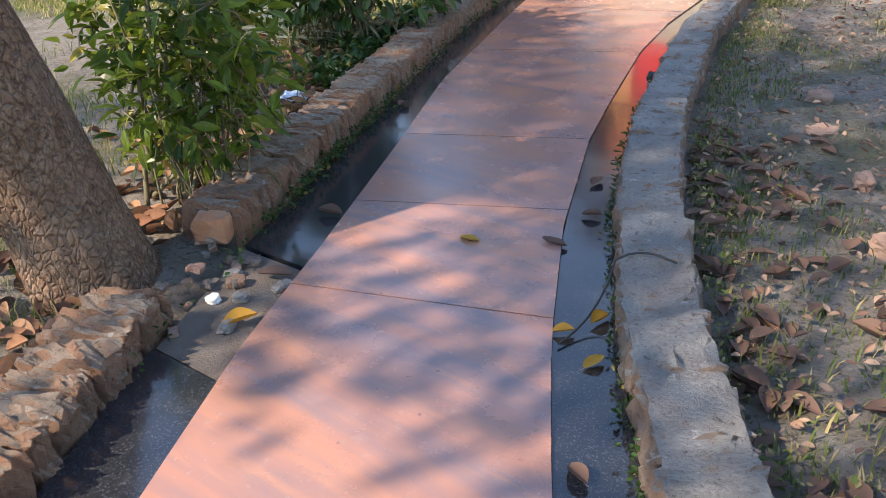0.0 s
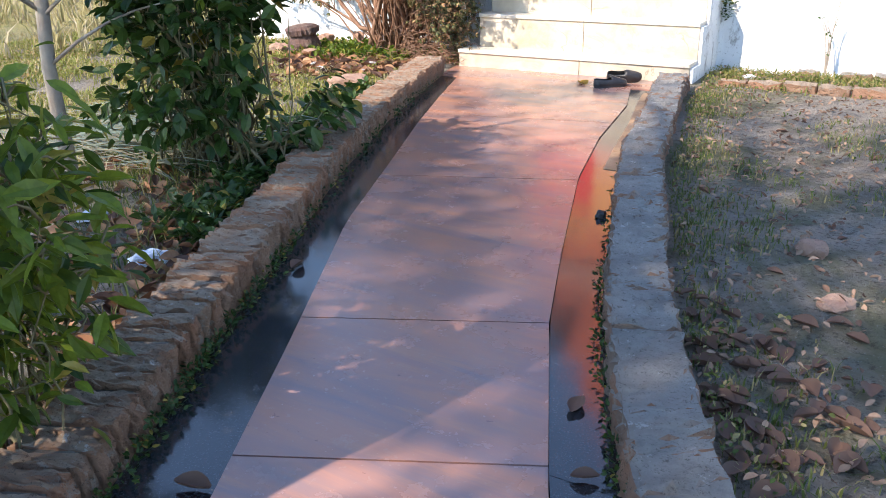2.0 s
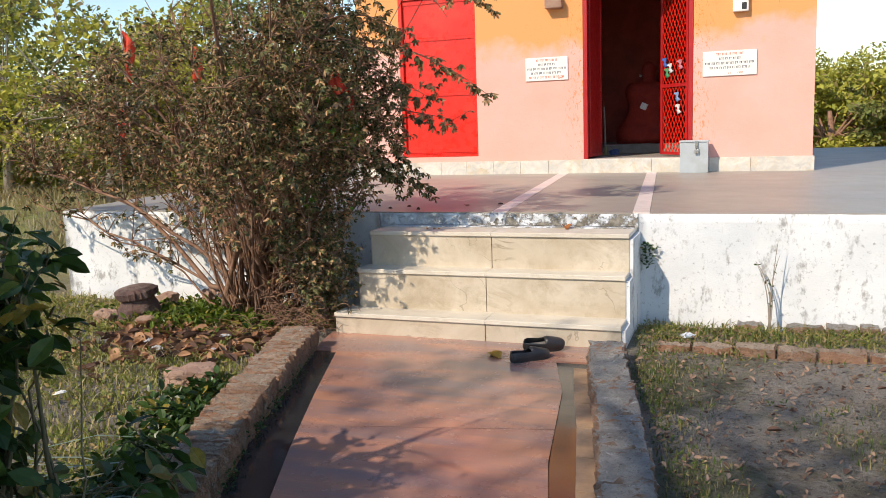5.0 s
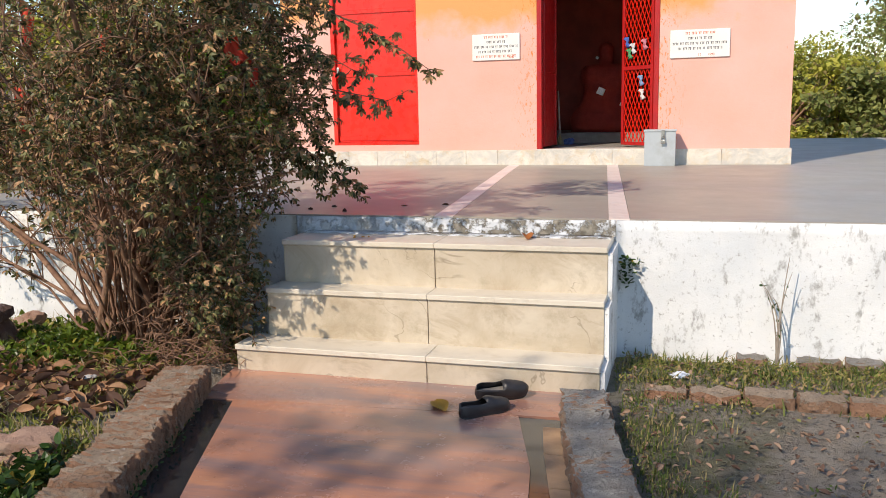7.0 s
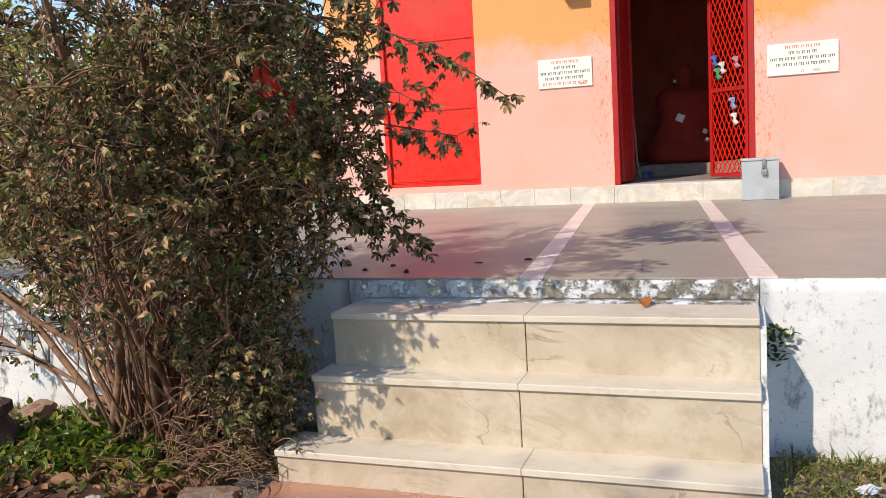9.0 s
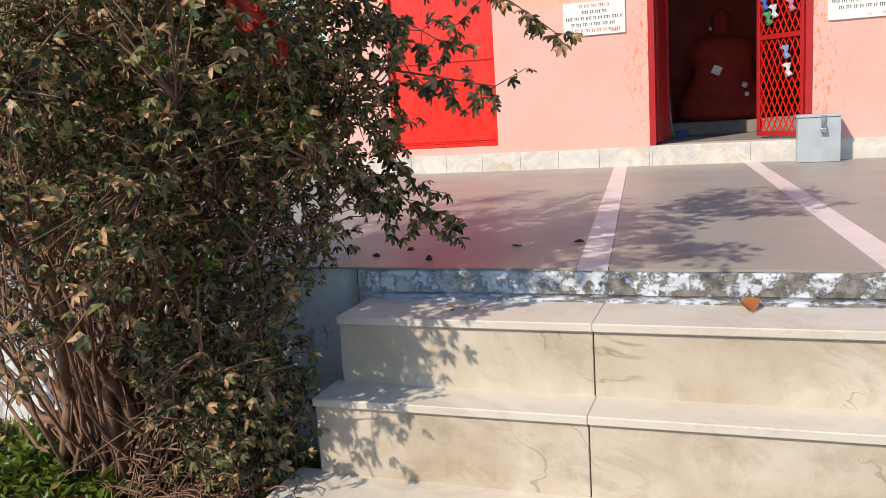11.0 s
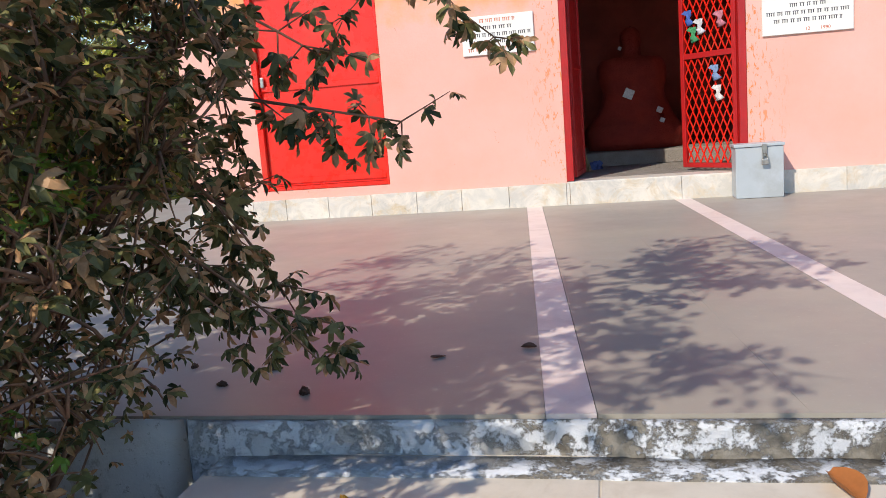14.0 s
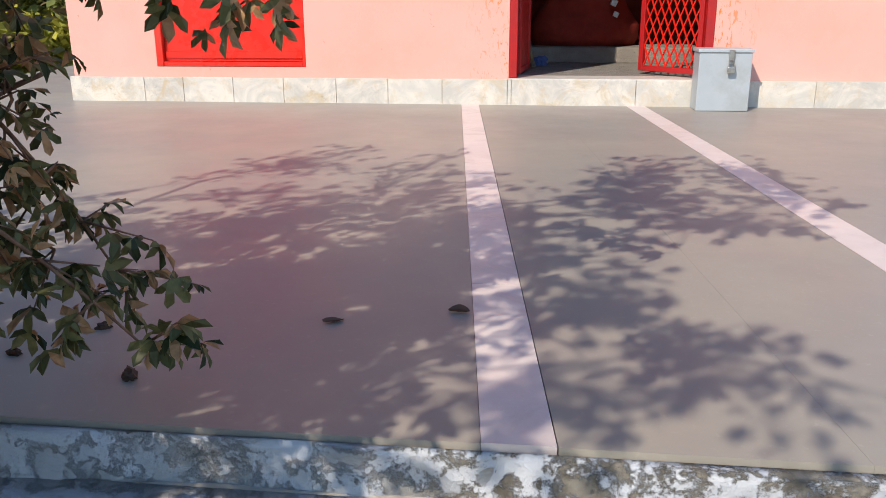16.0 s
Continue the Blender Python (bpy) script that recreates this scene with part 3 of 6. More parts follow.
def build_platform():
    p = thing("platform", "raised whitewashed platform paved with grey polished stone", "platform", kind="structure")
    v, f = rough_wall((-1.47, EDGE_Y - 0.008), (5.0, EDGE_Y - 0.008), -0.08, PLAT_Z - 0.002, 0.012, 0.06, 0.016, 1, (0, 1))
    part_of("retaining_wall", mesh_of("retaining_wall", v, f, M_WASH, True), p, "whitewashed plaster with grey stains")
    v, f = rough_wall((-6.4, EDGE_Y - 0.008), (-3.36, EDGE_Y - 0.008), -0.08, PLAT_Z - 0.002, 0.012, 0.06, 0.016, 2, (0, 1))
    part_of("retaining_wall", mesh_of("retaining_wall", v, f, M_WASH, True), p)
    v, f = rough_wall((-3.355, EDGE_Y - 0.012), (-1.475, EDGE_Y - 0.012), 0.55, PLAT_Z - 0.002, 0.012, 0.022, 0.024, 5, (0, 1))
    part_of("worn_edge", mesh_of("worn_edge", v, f, M_WORN, True), p, "flaking whitewash over bare cement")
    part("core", prism([(-6.38, EDGE_Y + 0.006), (4.98, EDGE_Y + 0.006), (4.98, 19), (-7.8, 19)], -0.1, PLAT_Z - 0.03), M_WASH, p)

    def s1(y, off):
        return -2.499 + (y - 8.578) * -0.1035 + off

    def s2(y, off):
        return -1.512 + (y - 8.578) * -0.0925 + off

    y0, y1 = EDGE_Y + 0.005, 19.0
    g = 0.0006

    def lerp_quad(fa, fb, ya, yb):
        return [(fa(ya), ya), (fb(ya), ya), (fb(yb), yb), (fa(yb), yb)]

    left = lambda y: -6.4 - (y - 8.578) * 0.134
    right = lambda y: 4.95
    rows = [y0, 10.05, 11.45, 12.9, 19.0]
    for a, b in zip(rows[:-1], rows[1:]):
        cols = [left, lambda y: -4.55 - (y - 8.578) * 0.115, lambda y: s1(y, -g)]
        for fa, fb in zip(cols[:-1], cols[1:]):
            part("floor_slab", prism(lerp_quad(lambda y: fa(y) + g * 0.4, lambda y: fb(y) - g * 0.4, a + g * 0.4, b - g * 0.4), PLAT_Z - 0.03, PLAT_Z), M_FLOOR, p)
        cols = [lambda y: s1(y, 0.113), lambda y: -1.95 - (y - 8.578) * 0.1, lambda y: s2(y, -g)]
        for fa, fb in zip(cols[:-1], cols[1:]):
            part("floor_slab", prism(lerp_quad(lambda y: fa(y) + g * 0.4, lambda y: fb(y) - g * 0.4, a + g * 0.4, b - g * 0.4), PLAT_Z - 0.03, PLAT_Z), M_FLOOR, p)
        cols = [lambda y: s2(y, 0.113), lambda y: 0.4, lambda y: 2.4, right]
        for fa, fb in zip(cols[:-1], cols[1:]):
            part("floor_slab", prism(lerp_quad(lambda y: fa(y) + g * 0.4, lambda y: fb(y) - g * 0.4, a + g * 0.4, b - g * 0.4), PLAT_Z - 0.03, PLAT_Z), M_FLOOR, p)
    for fn in (s1, s2):
        cuts = [y0, 9.3, 10.05, 10.8, 11.55, 12.2, 12.86]
        for a, b in zip(cuts[:-1], cuts[1:]):
            part("marble_strip", prism(lerp_quad(lambda y: fn(y, 0), lambda y: fn(y, 0.111), a + 0.001, b - 0.001), PLAT_Z - 0.03, PLAT_Z + 0.001), M_STRIPE, p, "pale marble strip")


def build_steps():
    p = thing("steps", "three cream marble steps with worn nosings", "stairs", kind="structure")
    XR = -1.48
    spec = [(-3.39, 7.825, 0.141, -0.03), (-3.30, 8.024, 0.408, 0.141), (-3.27, 8.185, 0.648, 0.408)]
    joint = [-2.33, -2.38, -2.385]
    backs = [8.06, 8.22, EDGE_Y + 0.002]
    for (xl, y, z, zl), xj, back in zip(spec, joint, backs):
        for a, b in ((xl, xj), (xj, XR)):
            part("tread", box((a + 0.0004, y, z - 0.028), (b - 0.0004, back, z), 0.003), M_TREAD, p, "marble tread")
            part("riser", box((a + 0.003, y + 0.015, zl - 0.002), (b - 0.001, y + 0.038, z - 0.0285), 0.002), M_MARBLE, p, "veined marble riser")
        part("masonry", box((xl + 0.012, y + 0.05, -0.08), (XR - 0.008, max(back, y + 0.2), z - 0.03)), M_WASH, p)
    v, f = rough_wall((-3.26, 8.45), (-1.49, 8.45), 0.64, 0.654, 0.11, 0.03, 0.008, 9, (0, 1))
    part_of("cement_fillet", mesh_of("cement_fillet", v, f, M_WORN, True), p, "rough whitewashed cement at the back of the tread")
    cheek = bmesh.new()
    prof = [(7.85, -0.08), (7.85, 0.11), (8.045, 0.11), (8.045, 0.376), (8.205, 0.376), (8.205, 0.616), (EDGE_Y - 0.003, 0.616), (EDGE_Y - 0.003, -0.08)]
    a = [cheek.verts.new((XR - 0.006, y, z)) for y, z in prof]
    b = [cheek.verts.new((XR + 0.022, y, z)) for y, z in prof]
    cheek.faces.new(a)
    cheek.faces.new(b[::-1])
    for i in range(len(prof)):
        cheek.faces.new((a[i], b[i], b[(i + 1) % len(prof)], a[(i + 1) % len(prof)]))
    bmesh.ops.recalc_face_normals(cheek, faces=cheek.faces)
    part("cheek", cheek, M_WASH, p, "whitewashed side of the steps")


FY = 12.83
DOOR_X0, DOOR_X1, SILL = -2.64, -1.40, 0.905
RED_X0, RED_X1, RED_Z = -4.96, -3.95, 0.965
WALL_X0, WALL_X1, TOP = -5.55, -0.15, 3.9
HEAD = 2.95


def build_shrine():
    s = thing("wall_south", "pink and orange limewashed shrine wall with smears round the doorway", "wall", kind="structure")
    bm = bmesh.new()
    for lo, hi in (((WALL_X0, FY, PLAT_Z - 0.02), (RED_X0, FY + 0.22, TOP)), ((RED_X1, FY, PLAT_Z - 0.02), (DOOR_X0, FY + 0.22, TOP)),
                   ((DOOR_X1, FY, PLAT_Z - 0.02), (WALL_X1, FY + 0.22, TOP)), ((RED_X0, FY, HEAD), (RED_X1, FY + 0.22, TOP)),
                   ((DOOR_X0, FY, HEAD), (DOOR_X1, FY + 0.22, TOP)), ((RED_X0, FY, PLAT_Z - 0.02), (RED_X1, FY + 0.22, RED_Z)),
                   ((DOOR_X0, FY, PLAT_Z - 0.02), (DOOR_X1, FY + 0.22, SILL - 0.012))):
        add_box(bm, lo, hi)
    me = bpy.data.meshes.new("wall_south")
    bm.to_mesh(me)
    bm.free()
    me.materials.append(M_FACADE)
    s.data = None
    part_of("masonry", me, s)
    cuts = [WALL_X0 - 0.02, -5.05, -4.78, -4.44, -4.10, -3.75, -3.41, -3.06, -2.645, -2.62, -1.85, -1.40, -0.78, WALL_X1 + 0.02]
    for a, b in zip(cuts[:-1], cuts[1:]):
        out = 0.028 if not (a >= -2.63 and b <= -1.39) else 0.036
        part("plinth_tile", box((a + 0.0012, FY - out, PLAT_Z - 0.01), (b - 0.0012, FY - 0.001, SILL - 0.006 + rng.uniform(-0.002, 0.002)), 0.002), M_PLINTH, s)
    for name, lo, hi in (("wall_east", (WALL_X1 - 0.22, FY + 0.221, PLAT_Z - 0.02), (WALL_X1, 17.4, TOP)),
                         ("wall_west", (WALL_X0, FY + 0.221, PLAT_Z - 0.02), (WALL_X0 + 0.22, 17.4, TOP)),
                         ("wall_north", (WALL_X0, 17.401, PLAT_Z - 0.02), (WALL_X1, 17.6, TOP))):
        w = thing(name, "pink limewashed shrine wall", "wall", kind="structure")
        part("masonry", box(lo, hi), M_FACADE, w)
    w = thing("wall_inner", "dark red inner wall of the shrine", "wall", kind="structure")
    part("plaster", box((-3.55, FY + 0.221, SILL), (-3.45, 15.6, 3.4)), M_INTERIOR, w)
    part("plaster", box((-0.95, FY + 0.221, SILL), (-0.85, 15.6, 3.4)), M_INTERIOR, w)
    part("plaster", box((-3.55, 15.601, SILL), (-0.85, 15.7, 3.4)), M_INTERIOR, w)
    c = thing("ceiling", "dark red ceiling inside the shrine", "ceiling", kind="structure")
    part("slab", box((-3.55, FY + 0.221, 3.401), (-0.85, 15.7, 3.5)), M_INTERIOR, c)
    r = thing("roof", "flat plastered roof of the shrine", "roof", kind="structure")
    part("slab", box((WALL_X0 - 0.15, FY - 0.15, TOP + 0.001), (WALL_X1 + 0.15, 17.75, TOP + 0.14), 0.01), M_ROOF, r)
    t = thing("tower", "red-orange limewashed stepped tower above the shrine", "tower", kind="structure")
    for z0, z1, inset in ((TOP + 0.141, 4.9, 0.0), (4.901, 5.8, 0.2), (5.801, 6.7, 0.45), (6.701, 7.6, 0.8)):
        part("tier", box((-4.6 + inset, FY + 0.02 + inset, z0), (-1.2 - inset, 15.6 - inset, z1), 0.02), M_FACADE, t)
    f = thing("floor", "worn stone floor inside the doorway", "floor", kind="structure")
    part("slab", box((DOOR_X0 + 0.002, FY - 0.03, SILL - 0.011), (DOOR_X1 - 0.002, FY + 0.222, SILL), 0.003), M_PLINTH, f, "marble threshold")
    part("slab", box((-3.45, FY + 0.223, SILL - 0.1), (-0.95, 15.6, SILL - 0.001)), M_GREYSTONE, f)
    part("slab", box((-2.95, 14.25, SILL), (-1.2, 15.6, SILL + 0.12), 0.01), M_GREYSTONE, f, "raised stone ledge")


def build_red_door():
    d = thing("door_1", "closed bright red metal door with a centre rail", "door", kind="structure")
    y = FY + 0.035
    x0, x1, z0, z1 = RED_X0 + 0.002, RED_X1 - 0.002, RED_Z + 0.002, HEAD - 0.002
    for lo, hi in (((x0, FY - 0.004, z0), (x0 + 0.045, FY + 0.06, z1)), ((x1 - 0.02, FY + 0.002, z0), (x1, FY + 0.06, z1)),
                   ((x0 + 0.045, FY + 0.001, z0), (x1 - 0.02, FY + 0.06, z0 + 0.03)), ((x0 + 0.045, FY + 0.001, z1 - 0.04), (x1 - 0.02, FY + 0.06, z1))):
        part("door_frame", box(lo, hi, 0.003), M_DOOR, d)
    part("panel", box((x0 + 0.047, y, z0 + 0.032), (x1 - 0.022, y + 0.02, z1 - 0.042), 0.002), M_DOOR, d)
    for z in (z0 + 0.05, 1.72, 2.4, z1 - 0.1):
        part("rail", box((x0 + 0.05, y - 0.012, z), (x1 - 0.025, y - 0.0005, z + 0.045), 0.003), M_DOOR, d)
    h = part("latch", box((x0 + 0.055, y - 0.03, 1.755), (x0 + 0.085, y - 0.0125, 1.83), 0.006), M_METAL, d, "hanging steel padlock")
    return h


def build_gateway():
    d = thing("door_2", "open red metal gate with a diamond lattice", "door", kind="structure")
    x0, x1, z0, z1 = DOOR_X0 + 0.002, DOOR_X1 - 0.002, SILL + 0.002, HEAD - 0.002
    for lo, hi in (((x0, FY - 0.006, z0), (x0 + 0.05, FY + 0.07, z1)), ((x1 - 0.05, FY - 0.006, z0), (x1, FY + 0.07, z1)), ((x0 + 0.05, FY, z1 - 0.05), (x1 - 0.05, FY + 0.07, z1))):
        part("door_frame", box(lo, hi, 0.003), M_FRAME, d)

    def leaf(hinge, turn, width, lattice):
        m = pose(hinge[0], hinge[1], z0 + 0.02, 0, 0, turn)
        hgt = z1 - z0 - 0.09
        for lo, hi in (((0, -0.015, 0), (0.035, 0.015, hgt)), ((width - 0.035, -0.015, 0), (width, 0.015, hgt)), ((0.036, -0.015, 0), (width - 0.036, 0.015, 0.035)),
                       ((0.036, -0.015, 0.78), (width - 0.036, 0.015, 0.82)), ((0.036, -0.015, hgt - 0.035), (width - 0.036, 0.015, hgt))):
            part("gate_bar", box(lo, hi, 0.002, m), M_FRAME, d)
        if lattice:
            verts, faces = [], []
            n = 7
            pitch = (width - 0.07) / n
            for z_lo, z_hi in ((0.035, 0.78), (0.82, hgt - 0.035)):
                rows = int((z_hi - z_lo) / (pitch * 1.9))
                ph = (z_hi - z_lo) / rows
                for j in range(rows):
                    for i in range(n):
                        xa, za = 0.035 + i * pitch, z_lo + j * ph
                        for p, q in (((xa, za), (xa + pitch / 2, za + ph / 2)), ((xa + pitch / 2, za + ph / 2), (xa + pitch, za)),
                                     ((xa, za + ph), (xa + pitch / 2, za + ph / 2)), ((xa + pitch / 2, za + ph / 2), (xa + pitch, za + ph))):
                            tube((verts, faces), [m @ Vector((p[0], 0, p[1])), m @ Vector((q[0], 0, q[1]))], [0.0055, 0.0055], 4)
            part_of("lattice", mesh_of("lattice", verts, faces, M_DOOR), d, "expanded metal lattice", "stuff")
        else:
            part("gate_panel", box((0.036, -0.004, 0.036), (width - 0.036, 0.004, hgt - 0.036), 0.0, m), M_FRAME, d)

    leaf((x1 - 0.052, FY + 0.05), 180 - 48, 0.50, True)
    leaf((x0 + 0.055, FY + 0.085), 84, 0.50, False)
    cloths = [("blue", (0.05, 0.12, 0.42)), ("white", (0.6, 0.6, 0.62)), ("pink", (0.55, 0.2, 0.25)), ("green", (0.05, 0.3, 0.12)), ("white", (0.66, 0.62, 0.6)), ("blue", (0.2, 0.3, 0.5))]
    m = pose(x1 - 0.052, FY + 0.05, z0 + 0.02, 0, 0, 180 - 48)
    spots = [(0.40, 1.12), (0.30, 1.05), (0.12, 1.08), (0.36, 1.0), (0.15, 0.58), (0.17, 0.72)]
    for (name, c), (u, z) in zip(cloths, spots):
        mat = surf(name + "_rag", c, tuple(v * 0.7 for v in c), 30, 0.85, 0.002)
        verts, faces = [], []
        base = 0
        for j in range(7):
            w = 0.018 + 0.01 * math.sin(j * 1.7)
            for i in range(4):
                verts.append(m @ Vector((u + (i - 1.5) * w + 0.012 * math.sin(j * 2.1), 0.024 + 0.012 * math.sin(i * 2.3 + j), z - j * 0.018)))
        for j in range(6):
            for i in range(3):
                k = base + j * 4 + i
                faces.append((k, k + 1, k + 5, k + 4))
        ob = thing("tied_rag", name + " cloth rag tied to the gate lattice", "rag", "rags on the gate", data=mesh_of("tied_rag", verts, faces, mat, True))
        sm = ob.modifiers.new("thick", "SOLIDIFY")
        sm.thickness = 0.004


def build_plaque(x0, x1, z0, z1, lines, date, label, date_in=0.12):
    p = thing("plaque", label, "plaque", "inscribed plaques")
    part("slab", box((x0, FY - 0.016, z0), (x1, FY + 0.004, z1), 0.003), M_PLAQUE, p)
    r = random.Random(int(x0 * 100))
    w, hgt = x1 - x0, z1 - z0
    for k, (share, red) in enumerate(lines):
        zc = z1 - hgt * (k + 0.75) / (len(lines) + 0.5)
        xa = x0 + w * (1 - share) / 2
        xe = x1 - w * (1 - share) / 2
        verts, faces = [], []
        x = xa
        while x < xe - 0.01:
            ww = min(r.uniform(0.025, 0.06), xe - x)
            n = max(2, int(ww / 0.012))
            bm = [(x, zc + hgt * 0.046, x + ww, zc + hgt * 0.056)]
            for i in range(n):
                xx = x + ww * (i + 0.3) / n
                bm.append((xx, zc - hgt * r.uniform(0.025, 0.04), xx + ww * 0.42 / n, zc + hgt * 0.046))
            for a, b, c, d in bm:
                s = len(verts)
                verts += [(a, FY - 0.0172, b), (c, FY - 0.0172, b), (c, FY - 0.0172, d), (a, FY - 0.0172, d), (a, FY - 0.015, b), (c, FY - 0.015, b), (c, FY - 0.015, d), (a, FY - 0.015, d)]
                faces += [(s, s + 1, s + 2, s + 3), (s, s + 4, s + 5, s + 1), (s + 1, s + 5, s + 6, s + 2), (s + 2, s + 6, s + 7, s + 3), (s + 3, s + 7, s + 4, s)]
            x += ww + 0.012
        part_of("lettering", mesh_of("lettering", verts, faces, M_INKRED if red else M_INK), p)
    if date:
        cu = bpy.data.curves.new("date", "FONT")
        cu.body, cu.size, cu.extrude = date, 0.032, 0.0006
        cu.materials.append(M_INKRED)
        t = new("date", cu)
        t.parent = p
        t.matrix_basis = pose(x1 - date_in, FY - 0.0172, z0 + 0.018, 90, 0, 0)


def build_box():
    b = thing("donation_box", "grey painted steel donation box with a hasp and padlock", "box")
    x0, x1, y0, z0, z1 = -1.528, -1.212, 12.58, PLAT_Z + 0.002, 1.10
    part("body", box((x0 + 0.008, y0 + 0.006, z0), (x1 - 0.008, 12.775, z1 - 0.022), 0.004), M_STEEL, b)
    part("lid", box((x0, y0 - 0.002, z1 - 0.02), (x1, 12.778, z1), 0.004), M_STEEL, b, "flat steel lid with folded rim")
    xc = (x0 + x1) / 2 + 0.03
    part("hasp", box((xc - 0.016, y0 - 0.012, z1 - 0.085), (xc + 0.016, y0 - 0.0025, z1 - 0.004), 0.003), M_METAL, b, "steel hasp")
    v, f = [], []
    tube((v, f), [(xc - 0.014, y0 - 0.02, z1 - 0.10), (xc - 0.014, y0 - 0.02, z1 - 0.075), (xc - 0.007, y0 - 0.02, z1 - 0.065), (xc + 0.007, y0 - 0.02, z1 - 0.065), (xc + 0.014, y0 - 0.02, z1 - 0.075), (xc + 0.014, y0 - 0.02, z1 - 0.10)], [0.004] * 6, 6)
    lock = part("padlock", box((xc - 0.022, y0 - 0.03, z1 - 0.14), (xc + 0.022, y0 - 0.010, z1 - 0.10), 0.006), M_METAL, b, "small steel padlock")
    part_of("shackle", mesh_of("shackle", v, f, M_METAL), lock)


def build_statue():
    # half width, half depth, height: crossed knees, waist, broad shoulders, narrow capped head
    prof = [(0.40, 0.30, 0.0), (0.43, 0.32, 0.06), (0.43, 0.31, 0.16), (0.38, 0.27, 0.24), (0.32, 0.22, 0.33), (0.27, 0.20, 0.42), (0.26, 0.19, 0.52), (0.28, 0.19, 0.60), (0.30, 0.19, 0.67),
            (0.295, 0.18, 0.76), (0.25, 0.15, 0.81), (0.09, 0.11, 0.83), (0.08, 0.10, 0.90), (0.09, 0.10, 0.97), (0.085, 0.10, 1.03), (0.05, 0.07, 1.08), (0.001, 0.001, 1.10)]
    verts, faces, n = [], [], 32
    for w, d, z in prof:
        for k in range(n):
            a = 2 * math.pi * k / n
            ca, sa = math.cos(a), math.sin(a)
            sq = 1 + 0.14 * abs(math.sin(2 * a))
            lump_ = 1 + 0.09 * noise.noise((ca * 2.2, sa * 2.2, z * 6)) + 0.04 * noise.noise((ca * 6, sa * 6, z * 15))
            verts.append((w * ca * sq * lump_, d * sa * sq * lump_, z))
    for j in range(len(prof) - 1):
        for k in range(n):
            a, b = j * n + k, j * n + (k + 1) % n
            faces.append((a, b, b + n, a + n))
    faces.append(tuple(range(n))[::-1])
    thing("statue", "vermilion-smeared seated stone idol on a ledge", "statue", at=(-2.1, 14.75, SILL + 0.122), data=mesh_of("statue", verts, faces, M_STATUE, True))
    for x, y, z, w in ((-2.14, 14.50, 1.52, 0.085), (-1.88, 14.46, 1.36, 0.05), (-1.86, 14.45, 1.27, 0.04), (-2.2, 14.62, 1.93, 0.03)):
        bm = bmesh.new()
        add_box(bm, (x - w / 2, y, z - w / 2), (x + w / 2, y + 0.05, z + w / 2), 0.004, pose(x, 0, z, 0, 25, 0) @ pose(-x, 0, -z))
        o = thing("foil_patch", "silver foil pressed on the idol", "foil", "foil on the idol")
        part("sheet", bm, M_FOIL, o)


def build_broom():
    b = thing("broom", "long stick broom leaning inside the doorway", "broom")
    v, f = [], []
    tube((v, f), [(-2.52, 13.7, SILL + 0.05), (-2.58, 13.95, SILL + 0.62)], [0.011, 0.010], 8)
    part_of("stick", mesh_of("stick", v, f, M_PALEBARK), b)
    v, f = [], []
    for k in range(30):
        tube((v, f), [(-2.52, 13.7, SILL + 0.14), (-2.52 + rng.uniform(-0.05, 0.05), 13.66 + rng.uniform(-0.03, 0.03), SILL + 0.004)], [0.003, 0.0015], 3)
    part_of("bristles", mesh_of("bristles", v, f, L_STRAW), b)


def build_fixtures():
    m = thing("meter_box", "small white switch box on the wall", "switch box")
    part("body", box((-0.99, FY - 0.07, 2.47), (-0.83, FY - 0.0005, 2.72), 0.008), M_PLAQUE, m)
    part("cover", box((-0.90, FY - 0.078, 2.49), (-0.85, FY - 0.0705, 2.56), 0.003), M_BLACK, m, "dark window")
    l = thing("wall_bracket", "brown metal bracket on the wall", "bracket")
    part("body", box((-3.06, FY - 0.12, 2.66), (-2.86, FY - 0.0005, 2.78), 0.01), M_STONE, l)


build_platform()
build_steps()
build_shrine()
build_red_door()
build_gateway()
PLAQUE_LINES = [(0.5, True), (0.4, False), (0.92, False), (0.75, False), (0.85, True)]
build_plaque(-3.326, -2.815, 1.843, 2.114, PLAQUE_LINES, "2007", "white marble plaque with dark and red lettering, dated at its foot")
build_plaque(-1.298, -0.733, 1.794, 2.064, PLAQUE_LINES[:4] + [(0.0, True)], "12       1990", "wide white marble plaque with dark and red lettering", 0.30)
build_box()
build_statue()
build_broom()
build_fixtures()


# ---- plants ----
def sample_in(ellipsoids, r):
    total = sum(e[2] for e in ellipsoids)
    u = r.random() * total
    for c, rad, w in ellipsoids:
        u -= w
        if u <= 0:
            break
    while True:
        p = Vector((r.uniform(-1, 1), r.uniform(-1, 1), r.uniform(-1, 1)))
        if p.length <= 1:
            return Vector(c) + Vector([p[i] * rad[i] for i in range(3)])


